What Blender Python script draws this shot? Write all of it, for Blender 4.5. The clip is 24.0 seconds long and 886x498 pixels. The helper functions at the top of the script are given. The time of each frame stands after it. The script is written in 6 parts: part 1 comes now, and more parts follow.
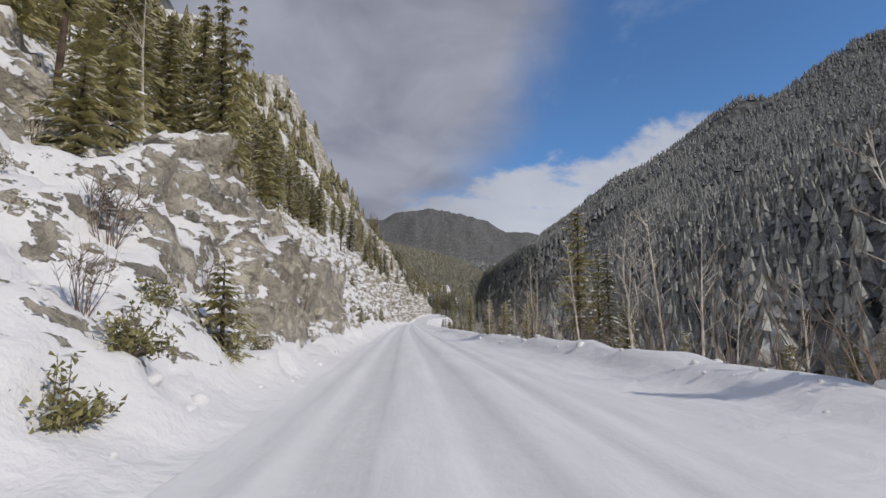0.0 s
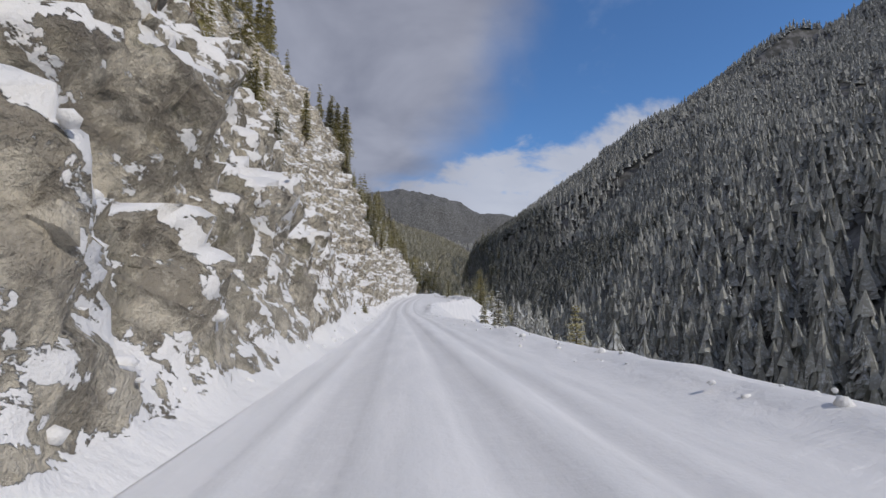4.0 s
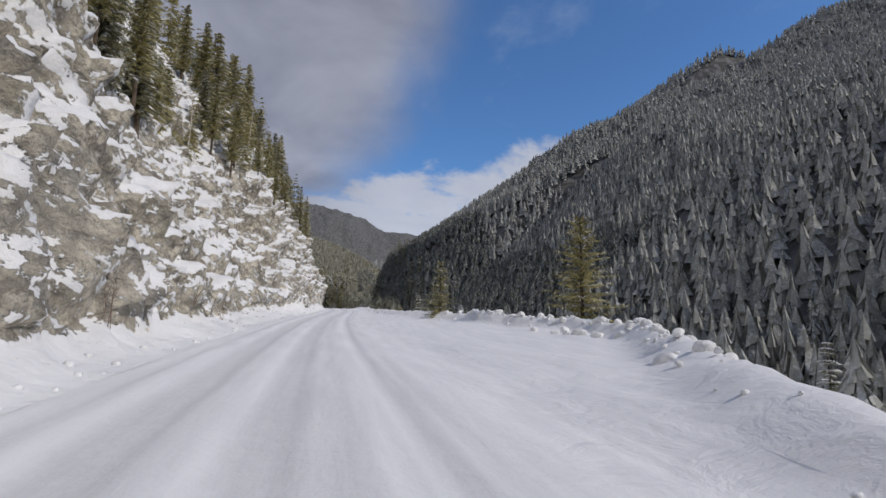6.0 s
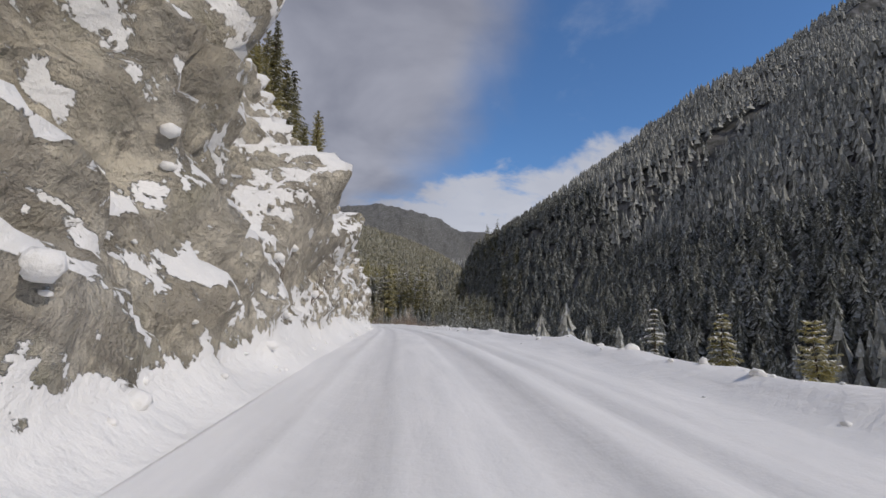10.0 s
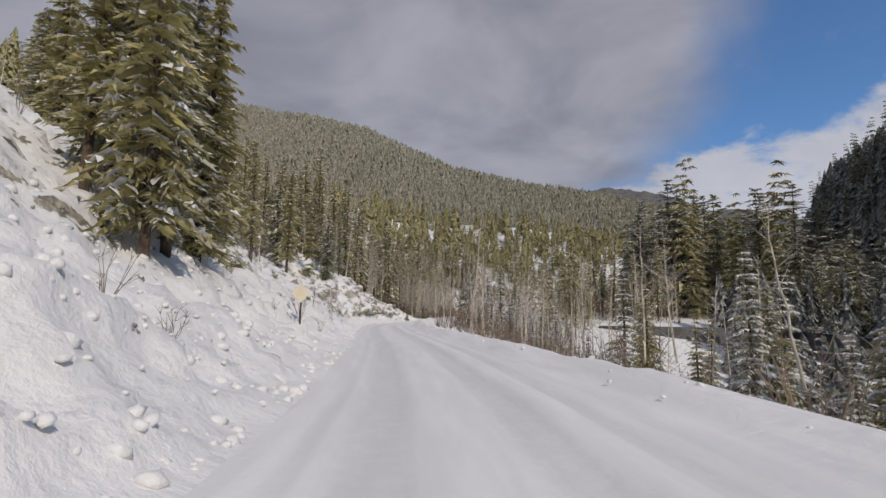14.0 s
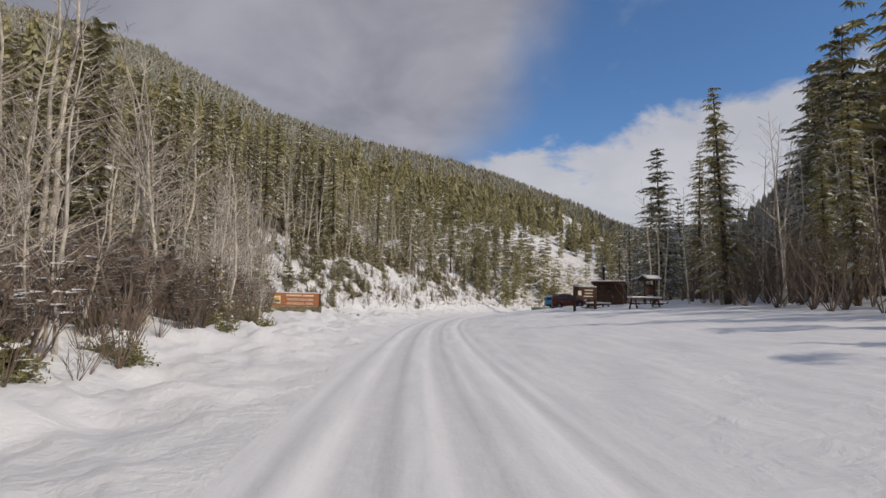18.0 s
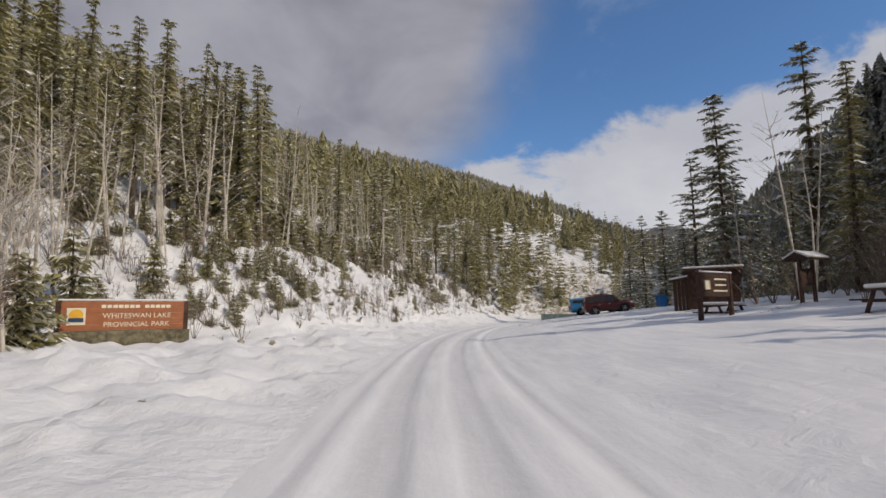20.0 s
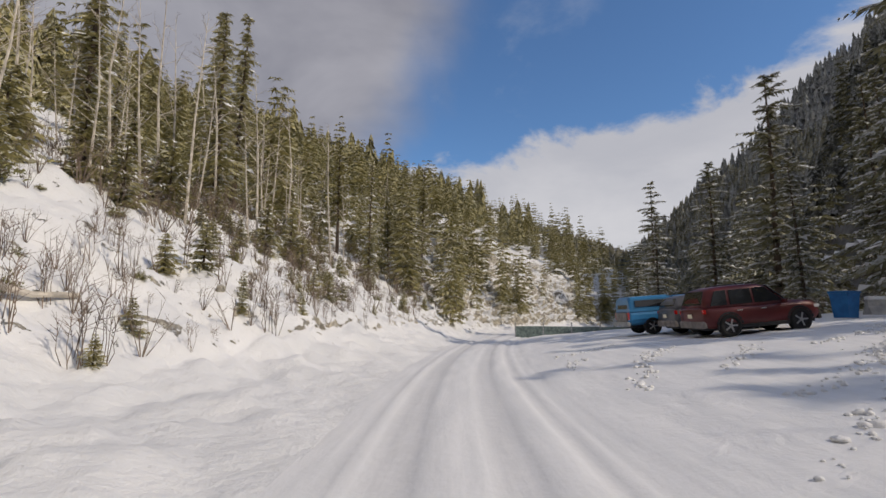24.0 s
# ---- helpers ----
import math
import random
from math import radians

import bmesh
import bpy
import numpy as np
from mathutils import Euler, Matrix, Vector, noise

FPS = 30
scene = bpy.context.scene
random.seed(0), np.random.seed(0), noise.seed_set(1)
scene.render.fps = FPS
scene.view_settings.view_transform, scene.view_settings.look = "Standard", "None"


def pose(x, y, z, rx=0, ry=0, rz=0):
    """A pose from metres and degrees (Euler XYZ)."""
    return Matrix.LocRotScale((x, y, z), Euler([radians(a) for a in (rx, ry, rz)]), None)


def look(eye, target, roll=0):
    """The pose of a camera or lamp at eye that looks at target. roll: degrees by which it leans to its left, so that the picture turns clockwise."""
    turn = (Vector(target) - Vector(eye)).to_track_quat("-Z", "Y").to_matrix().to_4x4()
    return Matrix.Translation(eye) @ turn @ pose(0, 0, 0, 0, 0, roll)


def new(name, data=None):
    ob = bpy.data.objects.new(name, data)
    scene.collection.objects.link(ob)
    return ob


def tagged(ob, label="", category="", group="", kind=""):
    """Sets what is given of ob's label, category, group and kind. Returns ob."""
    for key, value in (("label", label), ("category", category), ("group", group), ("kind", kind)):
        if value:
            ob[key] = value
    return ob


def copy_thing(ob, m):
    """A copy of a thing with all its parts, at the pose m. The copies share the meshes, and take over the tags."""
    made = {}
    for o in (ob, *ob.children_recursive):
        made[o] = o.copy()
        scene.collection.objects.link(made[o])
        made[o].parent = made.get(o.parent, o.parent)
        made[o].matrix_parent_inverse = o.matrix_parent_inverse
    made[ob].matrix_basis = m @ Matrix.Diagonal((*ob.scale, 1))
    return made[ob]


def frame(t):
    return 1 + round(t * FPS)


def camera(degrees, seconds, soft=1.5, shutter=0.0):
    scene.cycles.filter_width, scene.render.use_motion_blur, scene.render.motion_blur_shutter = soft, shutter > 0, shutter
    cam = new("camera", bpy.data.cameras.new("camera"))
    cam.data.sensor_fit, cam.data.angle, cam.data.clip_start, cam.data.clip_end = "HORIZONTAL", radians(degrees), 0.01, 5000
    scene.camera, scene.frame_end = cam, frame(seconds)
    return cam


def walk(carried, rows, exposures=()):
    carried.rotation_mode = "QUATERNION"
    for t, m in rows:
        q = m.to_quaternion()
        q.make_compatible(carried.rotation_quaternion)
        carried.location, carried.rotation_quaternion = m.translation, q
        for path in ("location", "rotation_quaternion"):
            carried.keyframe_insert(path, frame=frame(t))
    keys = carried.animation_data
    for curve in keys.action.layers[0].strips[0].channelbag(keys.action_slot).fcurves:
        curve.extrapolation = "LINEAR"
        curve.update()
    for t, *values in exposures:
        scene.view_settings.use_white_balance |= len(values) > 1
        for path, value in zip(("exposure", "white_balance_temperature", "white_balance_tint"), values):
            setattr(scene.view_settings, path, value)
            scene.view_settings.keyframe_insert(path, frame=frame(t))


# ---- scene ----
# Winter valley road. +y runs down the valley, x to the right. Metres.
PATH = [
    (0.0, 0.00, 0.00, -3.10, 0.0, 7.8, 0.0),
    (0.5, -1.19, 17.32, -3.10, 1.5, 7.4, 0.3),
    (1.0, -2.70, 35.60, -3.10, 2.3, 7.5, 0.6),
    (1.5, -4.21, 53.89, -3.10, 1.5, 7.2, 0.5),
    (3.5, -7.46, 123.15, -3.10, -1.6, 6.5, -0.3),
    (4.0, -7.57, 139.49, -3.10, -3.3, 6.1, -0.5),
    (4.5, -7.64, 157.25, -3.10, -2.4, 5.8, 0.0),
    (5.0, -8.66, 176.74, -3.10, 0.0, 6.2, 0.6),
    (5.5, -9.72, 194.81, -2.94, -1.0, 7.0, 1.4),
    (6.0, -8.45, 209.69, -2.35, -14.2, 8.4, 0.8),
    (6.5, -6.11, 217.15, -2.03, -21.8, 8.6, 0.0),
    (7.0, -5.61, 219.84, -1.92, -8.6, 8.6, 0.8),
    (7.5, -5.74, 220.26, -1.90, -2.7, 9.0, 1.2),
    (8.0, -6.44, 225.82, -1.67, 4.1, 8.9, 1.0),
    (8.5, -7.11, 237.21, -1.18, -3.6, 8.9, 0.0),
    (9.0, -7.05, 249.85, -0.65, -3.9, 8.7, 1.0),
    (9.5, -5.67, 263.59, -0.07, -7.6, 8.8, 0.8),
    (11.5, -5.35, 327.79, 1.00, 3.8, 6.0, 0.0),
    (12.0, -6.57, 346.15, 1.00, 0.6, 6.0, -0.3),
    (12.5, -6.84, 365.37, 1.00, -1.6, 6.7, -0.8),
    (13.0, -7.27, 383.79, 1.00, 3.0, 6.8, -0.8),
    (13.5, -10.60, 400.80, 1.00, 15.8, 7.4, 0.0),
    (14.0, -17.13, 417.61, 1.00, 19.3, 7.3, 0.8),
    (14.5, -23.28, 431.83, 1.00, 21.8, 7.6, 1.2),
    (15.0, -31.06, 446.35, 1.00, 26.6, 7.4, 1.8),
    (15.5, -38.08, 461.52, 1.00, 16.3, 7.1, 1.8),
    (16.0, -43.04, 478.82, 1.00, 9.8, 6.1, 1.2),
    (16.5, -45.03, 490.49, 1.47, 2.0, 5.5, 0.5),
    (17.0, -45.45, 496.14, 1.47, 1.0, 5.6, 0.7),
    (17.5, -45.93, 501.70, 1.46, 0.1, 5.7, 0.6),
    (18.0, -46.26, 507.11, 1.43, -0.7, 5.9, 1.1),
    (18.5, -46.41, 512.34, 1.42, -1.3, 6.0, 1.5),
    (20.5, -46.95, 531.99, 1.42, -4.0, 7.2, -1.5),
    (21.0, -46.73, 536.69, 1.42, -5.4, 7.4, -1.2),
    (21.5, -46.44, 541.39, 1.42, -7.1, 7.5, -0.8),
    (22.0, -46.09, 545.67, 1.43, -8.6, 7.5, -0.4),
    (22.5, -45.67, 549.40, 1.44, -9.7, 7.5, -0.2),
    (23.0, -45.20, 552.67, 1.46, -10.6, 7.6, -0.2),
    (23.5, -44.77, 555.57, 1.50, -11.4, 7.6, -0.0),
    (24.0, -44.43, 558.08, 1.52, -12.8, 7.6, 0.3),
]
cam = camera(81.4, 24.0, soft=1.5)


def cam_pose(x, y, z, yaw, pitch, roll):
    m = pose(0, 0, 0, 90 + pitch, 0, yaw)
    return Matrix.Translation((x, y, z)) @ m @ pose(0, 0, 0, 0, 0, roll)


walk(cam, [(r[0], cam_pose(*r[1:])) for r in PATH], exposures=[(0.0, -0.25, 6350, 12), (4.0, -0.27, 6150, 12), (8.0, -0.27, 6200, 12), (9.5, -0.25, 6350, 12), (13.0, -0.27, 6550, 12), (16.0, -0.25, 6650, 12), (24.0, -0.20, 6850, 12)])

# ---- world, sun ----
SUN_AZ, SUN_EL = 128.0, 38.0  # degrees clockwise from +y, and above the horizon
sun_dir = Vector((math.sin(radians(SUN_AZ)) * math.cos(radians(SUN_EL)), math.cos(radians(SUN_AZ)) * math.cos(radians(SUN_EL)), math.sin(radians(SUN_EL))))
sun = new("sun", bpy.data.lights.new("sun", "SUN"))
sun.data.energy, sun.data.angle, sun.data.color = 2.6, radians(0.6), (1.0, 0.90, 0.76)
sun.matrix_world = look(sun_dir * 50, (0, 0, 0))

world = bpy.data.worlds.new("world")
scene.world = world
world.use_nodes = True
wn, wl = world.node_tree.nodes, world.node_tree.links
wn.clear()


def nd(tree, kind, **sets):
    n = tree.nodes.new(kind)
    for k, v in sets.items():
        n.inputs[k.replace("_", " ")].default_value = v
    return n


def mathn(tree, op, a, b=None, c=None, clamp=False):
    n = tree.nodes.new("ShaderNodeMath")
    n.operation, n.use_clamp = op, clamp
    for i, v in enumerate((a, b, c)):
        if v is None:
            continue
        if isinstance(v, (int, float)):
            n.inputs[i].default_value = v
        else:
            tree.links.new(v, n.inputs[i])
    return n.outputs[0]


def smooth(tree, v, lo, hi, out_lo=0.0, out_hi=1.0):
    n = tree.nodes.new("ShaderNodeMapRange")
    n.interpolation_type = "SMOOTHSTEP"
    tree.links.new(v, n.inputs[0])
    n.inputs[1].default_value, n.inputs[2].default_value = lo, hi
    n.inputs[3].default_value, n.inputs[4].default_value = out_lo, out_hi
    return n.outputs[0]


def mixc(tree, fac, a, b, blend="MIX"):
    n = tree.nodes.new("ShaderNodeMix")
    n.data_type, n.blend_type = "RGBA", blend
    for sock, v in ((n.inputs[0], fac), (n.inputs[6], a), (n.inputs[7], b)):
        if isinstance(v, (int, float)):
            sock.default_value = v
        elif isinstance(v, tuple):
            sock.default_value = (*v, 1) if len(v) == 3 else v
        else:
            tree.links.new(v, sock)
    return n.outputs[2]


def noise_n(tree, vec, scale, detail=5, rough=0.55, dist=0.0):
    n = tree.nodes.new("ShaderNodeTexNoise")
    n.inputs["Scale"].default_value, n.inputs["Detail"].default_value = scale, detail
    n.inputs["Roughness"].default_value, n.inputs["Distortion"].default_value = rough, dist
    if vec is not None:
        tree.links.new(vec, n.inputs["Vector"])
    return n.outputs[0]


def build_sky():
    T = world.node_tree
    sky = T.nodes.new("ShaderNodeTexSky")
    sky.sky_type, sky.sun_disc = "NISHITA", False
    sky.sun_elevation, sky.sun_rotation = radians(SUN_EL), radians(SUN_AZ)
    sky.altitude = 900
    geo = T.nodes.new("ShaderNodeTexCoord")
    sep = T.nodes.new("ShaderNodeSeparateXYZ")
    T.links.new(geo.outputs["Generated"], sep.inputs[0])
    x, y, z = sep.outputs
    # cloud layer seen as a ceiling: direction divided by its height
    flat = mathn(T, "ADD", mathn(T, "MAXIMUM", z, 0.0), 0.30)
    u, v = mathn(T, "DIVIDE", x, flat), mathn(T, "DIVIDE", y, flat)
    com = T.nodes.new("ShaderNodeCombineXYZ")
    T.links.new(u, com.inputs[0]), T.links.new(v, com.inputs[1])
    n1 = noise_n(T, com.outputs[0], 1.25, 7, 0.55, 0.4)
    n2 = noise_n(T, com.outputs[0], 3.4, 8, 0.6, 0.3)
    n3 = noise_n(T, com.outputs[0], 2.4, 5, 0.5, 0.3)
    # overcast deck on the left (-x), a blue gap, then a white bank low on the right
    az = mathn(T, "ARCTAN2", x, y)
    deck = mathn(T, "ADD", mathn(T, "MULTIPLY", az, -2.2), mathn(T, "MULTIPLY", z, 1.2))
    deck = mathn(T, "ADD", deck, mathn(T, "MULTIPLY", mathn(T, "SUBTRACT", n1, 0.5), 1.6))
    deck_m = smooth(T, deck, -0.15, 0.48)
    ridge = mathn(T, "ADD", mathn(T, "MULTIPLY", mathn(T, "SUBTRACT", az, 0.22), 0.20), 0.296)
    bank = mathn(T, "SUBTRACT", mathn(T, "ADD", ridge, mathn(T, "MULTIPLY", mathn(T, "SUBTRACT", n2, 0.5), 0.30)), z)
    bank_m = smooth(T, bank, -0.005, 0.045)
    wisps = mathn(T, "MULTIPLY", smooth(T, n2, 0.55, 0.8), 0.22)
    S = 0.135
    blue = T.nodes.new("ShaderNodeVectorMath")
    blue.operation = "SCALE"
    T.links.new(sky.outputs[0], blue.inputs[0])
    blue.inputs[3].default_value = S
    deep = mixc(T, 1.0, blue.outputs[0], (0.62, 0.90, 1.16), "MULTIPLY")
    col = mixc(T, wisps, deep, (0.62, 0.66, 0.74))
    shade = mixc(T, smooth(T, n3, 0.32, 0.68), (0.27, 0.28, 0.335), (0.44, 0.45, 0.51))
    col = mixc(T, mathn(T, "MULTIPLY", bank_m, 0.92), col, mixc(T, smooth(T, n1, 0.3, 0.7), (0.55, 0.57, 0.63), (0.75, 0.76, 0.80)))
    col = mixc(T, mathn(T, "MULTIPLY", deck_m, 0.95), col, shade)
    bg = T.nodes.new("ShaderNodeBackground")
    T.links.new(col, bg.inputs[0])
    out = T.nodes.new("ShaderNodeOutputWorld")
    T.links.new(bg.outputs[0], out.inputs[0])


build_sky()

# ---- materials ----


def material(name, rough=0.8, metal=0.0, spec=0.3):
    m = bpy.data.materials.new(name)
    m.use_nodes = True
    b = m.node_tree.nodes["Principled BSDF"]
    b.inputs["Roughness"].default_value, b.inputs["Metallic"].default_value = rough, metal
    b.inputs["Specular IOR Level"].default_value = spec
    return m, m.node_tree, b


def obj_vec(T):
    return T.nodes.new("ShaderNodeNewGeometry").outputs["Position"]


def bump(T, b, height, strength, dist):
    n = T.nodes.new("ShaderNodeBump")
    n.inputs["Strength"].default_value, n.inputs["Distance"].default_value = strength, dist
    T.links.new(height, n.inputs["Height"])
    T.links.new(n.outputs[0], b.inputs["Normal"])


def plain(name, col, rough=0.7, metal=0.0, var=0.25, scale=3.0, bumpy=0.2, spec=0.3):
    m, T, b = material(name, rough, metal, spec)
    p = obj_vec(T)
    n = noise_n(T, p, scale, 6, 0.6)
    dark = tuple(c * (1 - var) for c in col)
    light = tuple(min(1, c * (1 + var)) for c in col)
    T.links.new(mixc(T, smooth(T, n, 0.3, 0.7), dark, light), b.inputs["Base Color"])
    if bumpy:
        bump(T, b, noise_n(T, p, scale * 8, 4, 0.6), bumpy, 0.02)
    return m


def snow_colour(T, p):
    n = noise_n(T, p, 0.35, 5, 0.6)
    return mixc(T, smooth(T, n, 0.3, 0.7), (0.75, 0.755, 0.76), (0.83, 0.83, 0.83))


def make_snow():
    m, T, b = material("snow", 0.75, spec=0.2)
    p = obj_vec(T)
    T.links.new(snow_colour(T, p), b.inputs["Base Color"])
    h = mathn(T, "ADD", noise_n(T, p, 1.2, 6, 0.6), mathn(T, "MULTIPLY", noise_n(T, p, 9, 5, 0.65), 0.5))
    bump(T, b, h, 0.5, 0.12)
    return m


def make_road():
    """Packed snow; an attribute runs across the road for the wheel ruts."""
    m, T, b = material("packed_snow", 0.6, spec=0.25)
    p = obj_vec(T)
    at = T.nodes.new("ShaderNodeAttribute")
    at.attribute_name = "across"
    uv = T.nodes.new("ShaderNodeAttribute")
    uv.attribute_name = "along"
    com = T.nodes.new("ShaderNodeCombineXYZ")
    T.links.new(mathn(T, "MULTIPLY", at.outputs["Fac"], 3.2), com.inputs[0])
    T.links.new(mathn(T, "MULTIPLY", uv.outputs["Fac"], 0.35), com.inputs[1])
    streak = noise_n(T, com.outputs[0], 1.1, 4, 0.5)
    fleck = noise_n(T, p, 5.0, 6, 0.7)
    base = mixc(T, smooth(T, streak, 0.35, 0.68), (0.77, 0.775, 0.785), (0.84, 0.84, 0.845))
    wear = T.nodes.new("ShaderNodeAttribute")
    wear.attribute_name = "rut"
    w = mathn(T, "MULTIPLY", wear.outputs["Fac"], smooth(T, fleck, 0.2, 0.6, 0.4, 1.0))
    base = mixc(T, mathn(T, "MULTIPLY", w, 0.55), base, (0.62, 0.62, 0.63))
    T.links.new(base, b.inputs["Base Color"])
    off = smooth(T, at.outputs["Fac"], 2.0, 3.2)
    churn = mathn(T, "ADD", noise_n(T, p, 1.4, 6, 0.6, 0.6), mathn(T, "MULTIPLY", noise_n(T, p, 0.5, 3, 0.5), 1.2))
    h = mathn(T, "ADD", streak, mathn(T, "MULTIPLY", fleck, 0.8))
    bump(T, b, mathn(T, "ADD", h, mathn(T, "MULTIPLY", mathn(T, "MULTIPLY", off, churn), 3.5)), 0.5, 0.035)
    return m


def make_rock(name="snowy_rock"):
    """Grey-brown rock; snow lies where the face is flat enough, by the slope and a per-place rockiness."""
    m, T, b = material(name, 0.85, spec=0.2)
    geo = T.nodes.new("ShaderNodeNewGeometry")
    p = geo.outputs["Position"]
    sep = T.nodes.new("ShaderNodeSeparateXYZ")
    T.links.new(geo.outputs["Normal"], sep.inputs[0])
    at = T.nodes.new("ShaderNodeAttribute")
    at.attribute_name = "rock"
    n1, n2 = noise_n(T, p, 2.1, 9, 0.68, 0.2), noise_n(T, p, 3.6, 6, 0.6)
    n3 = noise_n(T, p, 10.0, 6, 0.65)
    n5 = noise_n(T, p, 0.22, 3, 0.5)
    rock = mixc(T, smooth(T, n1, 0.43, 0.57), (0.29, 0.265, 0.22), (0.72, 0.665, 0.55))
    rock = mixc(T, smooth(T, n3, 0.54, 0.66, 0, 0.5), rock, (0.76, 0.71, 0.61))
    rock = mixc(T, smooth(T, n3, 0.44, 0.34, 0, 0.5), rock, (0.19, 0.175, 0.155))
    run = T.nodes.new("ShaderNodeMapping")
    run.inputs["Scale"].default_value = (1.6, 1.6, 0.40)
    run.inputs["Rotation"].default_value = (0.5, 0.1, 0)
    T.links.new(p, run.inputs[0])
    stain = noise_n(T, run.outputs[0], 0.9, 6, 0.65, 0.1)
    rock = mixc(T, smooth(T, stain, 0.52, 0.62, 0, 0.6), rock, (0.21, 0.20, 0.155))
    rock = mixc(T, smooth(T, n5, 0.50, 0.64, 0, 0.4), rock, (0.58, 0.55, 0.50))
    moss = noise_n(T, p, 0.8, 5, 0.65)
    rock = mixc(T, smooth(T, moss, 0.55, 0.70, 0, 0.5), rock, (0.27, 0.265, 0.16))
    # crevice shade painted near-black by noise, which also feeds the bump
    n6 = noise_n(T, p, 2.6, 7, 0.7, 0.1)
    rock = mixc(T, smooth(T, n6, 0.42, 0.33, 0, 0.8), rock, (0.11, 0.10, 0.09))
    crevice = n6
    mp = T.nodes.new("ShaderNodeMapping")
    mp.vector_type = "TEXTURE"
    mp.inputs["Scale"].default_value = (1.4, 2.6, 0.7)
    mp.inputs["Rotation"].default_value = (-0.50, 0, 0)
    T.links.new(p, mp.inputs[0])
    n4, n7 = noise_n(T, mp.outputs[0], 0.75, 4, 0.55, 0.35), noise_n(T, mp.outputs[0], 3.0, 6, 0.62, 0.3)
    chips, blocks = T.nodes.new("ShaderNodeTexVoronoi"), T.nodes.new("ShaderNodeTexVoronoi")
    chips.inputs["Scale"].default_value, blocks.inputs["Scale"].default_value = 2.6, 0.9
    jog = T.nodes.new("ShaderNodeVectorMath")
    jog.operation = "MULTIPLY_ADD"
    nv = T.nodes.new("ShaderNodeTexNoise")
    nv.inputs["Scale"].default_value, nv.inputs["Detail"].default_value = 1.3, 3
    T.links.new(mp.outputs[0], nv.inputs["Vector"])
    T.links.new(nv.outputs["Color"], jog.inputs[0])
    jog.inputs[1].default_value = (0.5, 0.5, 0.5)
    T.links.new(mp.outputs[0], jog.inputs[2])
    for v in (chips, blocks):
        T.links.new(jog.outputs[0], v.inputs["Vector"])
    facets = mathn(T, "ADD", mathn(T, "MULTIPLY", blocks.outputs["Distance"], 2.2), mathn(T, "MULTIPLY", chips.outputs["Distance"], 1.3))
    # shade of the cracks put into the colour along chip edges
    rock = mixc(T, smooth(T, chips.outputs["Distance"], 0.5, 0.85, 0, 0.6), rock, (0.16, 0.145, 0.13))
    tint = T.nodes.new("ShaderNodeSeparateColor")
    T.links.new(blocks.outputs["Color"], tint.inputs[0])
    rock = mixc(T, mathn(T, "MULTIPLY", tint.outputs[0], 0.4), rock, (0.70, 0.645, 0.53))
    lie = mathn(T, "ADD", mathn(T, "MAXIMUM", sep.outputs[2], 0.12), mathn(T, "MULTIPLY", mathn(T, "SUBTRACT", n2, 0.5), 1.6))
    lie = mathn(T, "ADD", lie, mathn(T, "MULTIPLY", mathn(T, "SUBTRACT", n3, 0.5), 0.7))
    lie = mathn(T, "ADD", lie, mathn(T, "MULTIPLY", mathn(T, "SUBTRACT", n4, 0.5), 1.5))
    lie = mathn(T, "ADD", lie, mathn(T, "MULTIPLY", mathn(T, "SUBTRACT", n7, 0.5), 2.4))
    lim = at.outputs["Fac"]
    s = smooth(T, mathn(T, "SUBTRACT", lie, lim), -0.02, 0.05)
    T.links.new(mixc(T, s, rock, snow_colour(T, p)), b.inputs["Base Color"])
    hr = mathn(T, "ADD", mathn(T, "ADD", mathn(T, "MULTIPLY", n2, 1.2), mathn(T, "MULTIPLY", n3, 0.8)), mathn(T, "ADD", mathn(T, "MULTIPLY", crevice, 0.8), facets))
    h = mathn(T, "ADD", mathn(T, "MULTIPLY", hr, mathn(T, "SUBTRACT", 1.0, s)), mathn(T, "MULTIPLY", s, mathn(T, "ADD", 1.75, mathn(T, "MULTIPLY", n2, 0.45))))
    bump(T, b, h, 1.0, 0.15)
    return m


def make_forest_floor():
    """Snowy slope under far trees."""
    m, T, b = material("snowy_slope", 0.9)
    p = obj_vec(T)
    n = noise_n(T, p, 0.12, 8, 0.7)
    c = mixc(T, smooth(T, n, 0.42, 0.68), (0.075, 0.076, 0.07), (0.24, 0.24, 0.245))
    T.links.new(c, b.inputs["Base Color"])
    return m


def make_needles(name, dark, light, frost):
    m, T, b = material(name, 0.85, spec=0.15)
    geo = T.nodes.new("ShaderNodeNewGeometry")
    p = geo.outputs["Position"]
    rnd = geo.outputs["Random Per Island"]
    n = noise_n(T, p, 0.25, 5, 0.7)
    c = mixc(T, rnd, dark, light)
    c = mixc(T, smooth(T, n, 0.35, 0.7, 0, 0.5), c, tuple(v * 1.6 for v in light))
    sep = T.nodes.new("ShaderNodeSeparateXYZ")
    T.links.new(geo.outputs["Normal"], sep.inputs[0])
    n2 = noise_n(T, p, 2.2, 4, 0.7)
    fr = mathn(T, "MULTIPLY", smooth(T, mathn(T, "ADD", n2, mathn(T, "MULTIPLY", sep.outputs[2], 0.16)), 0.52, 0.68), frost)
    T.links.new(mixc(T, fr, c, (0.62, 0.65, 0.68)), b.inputs["Base Color"])
    return m


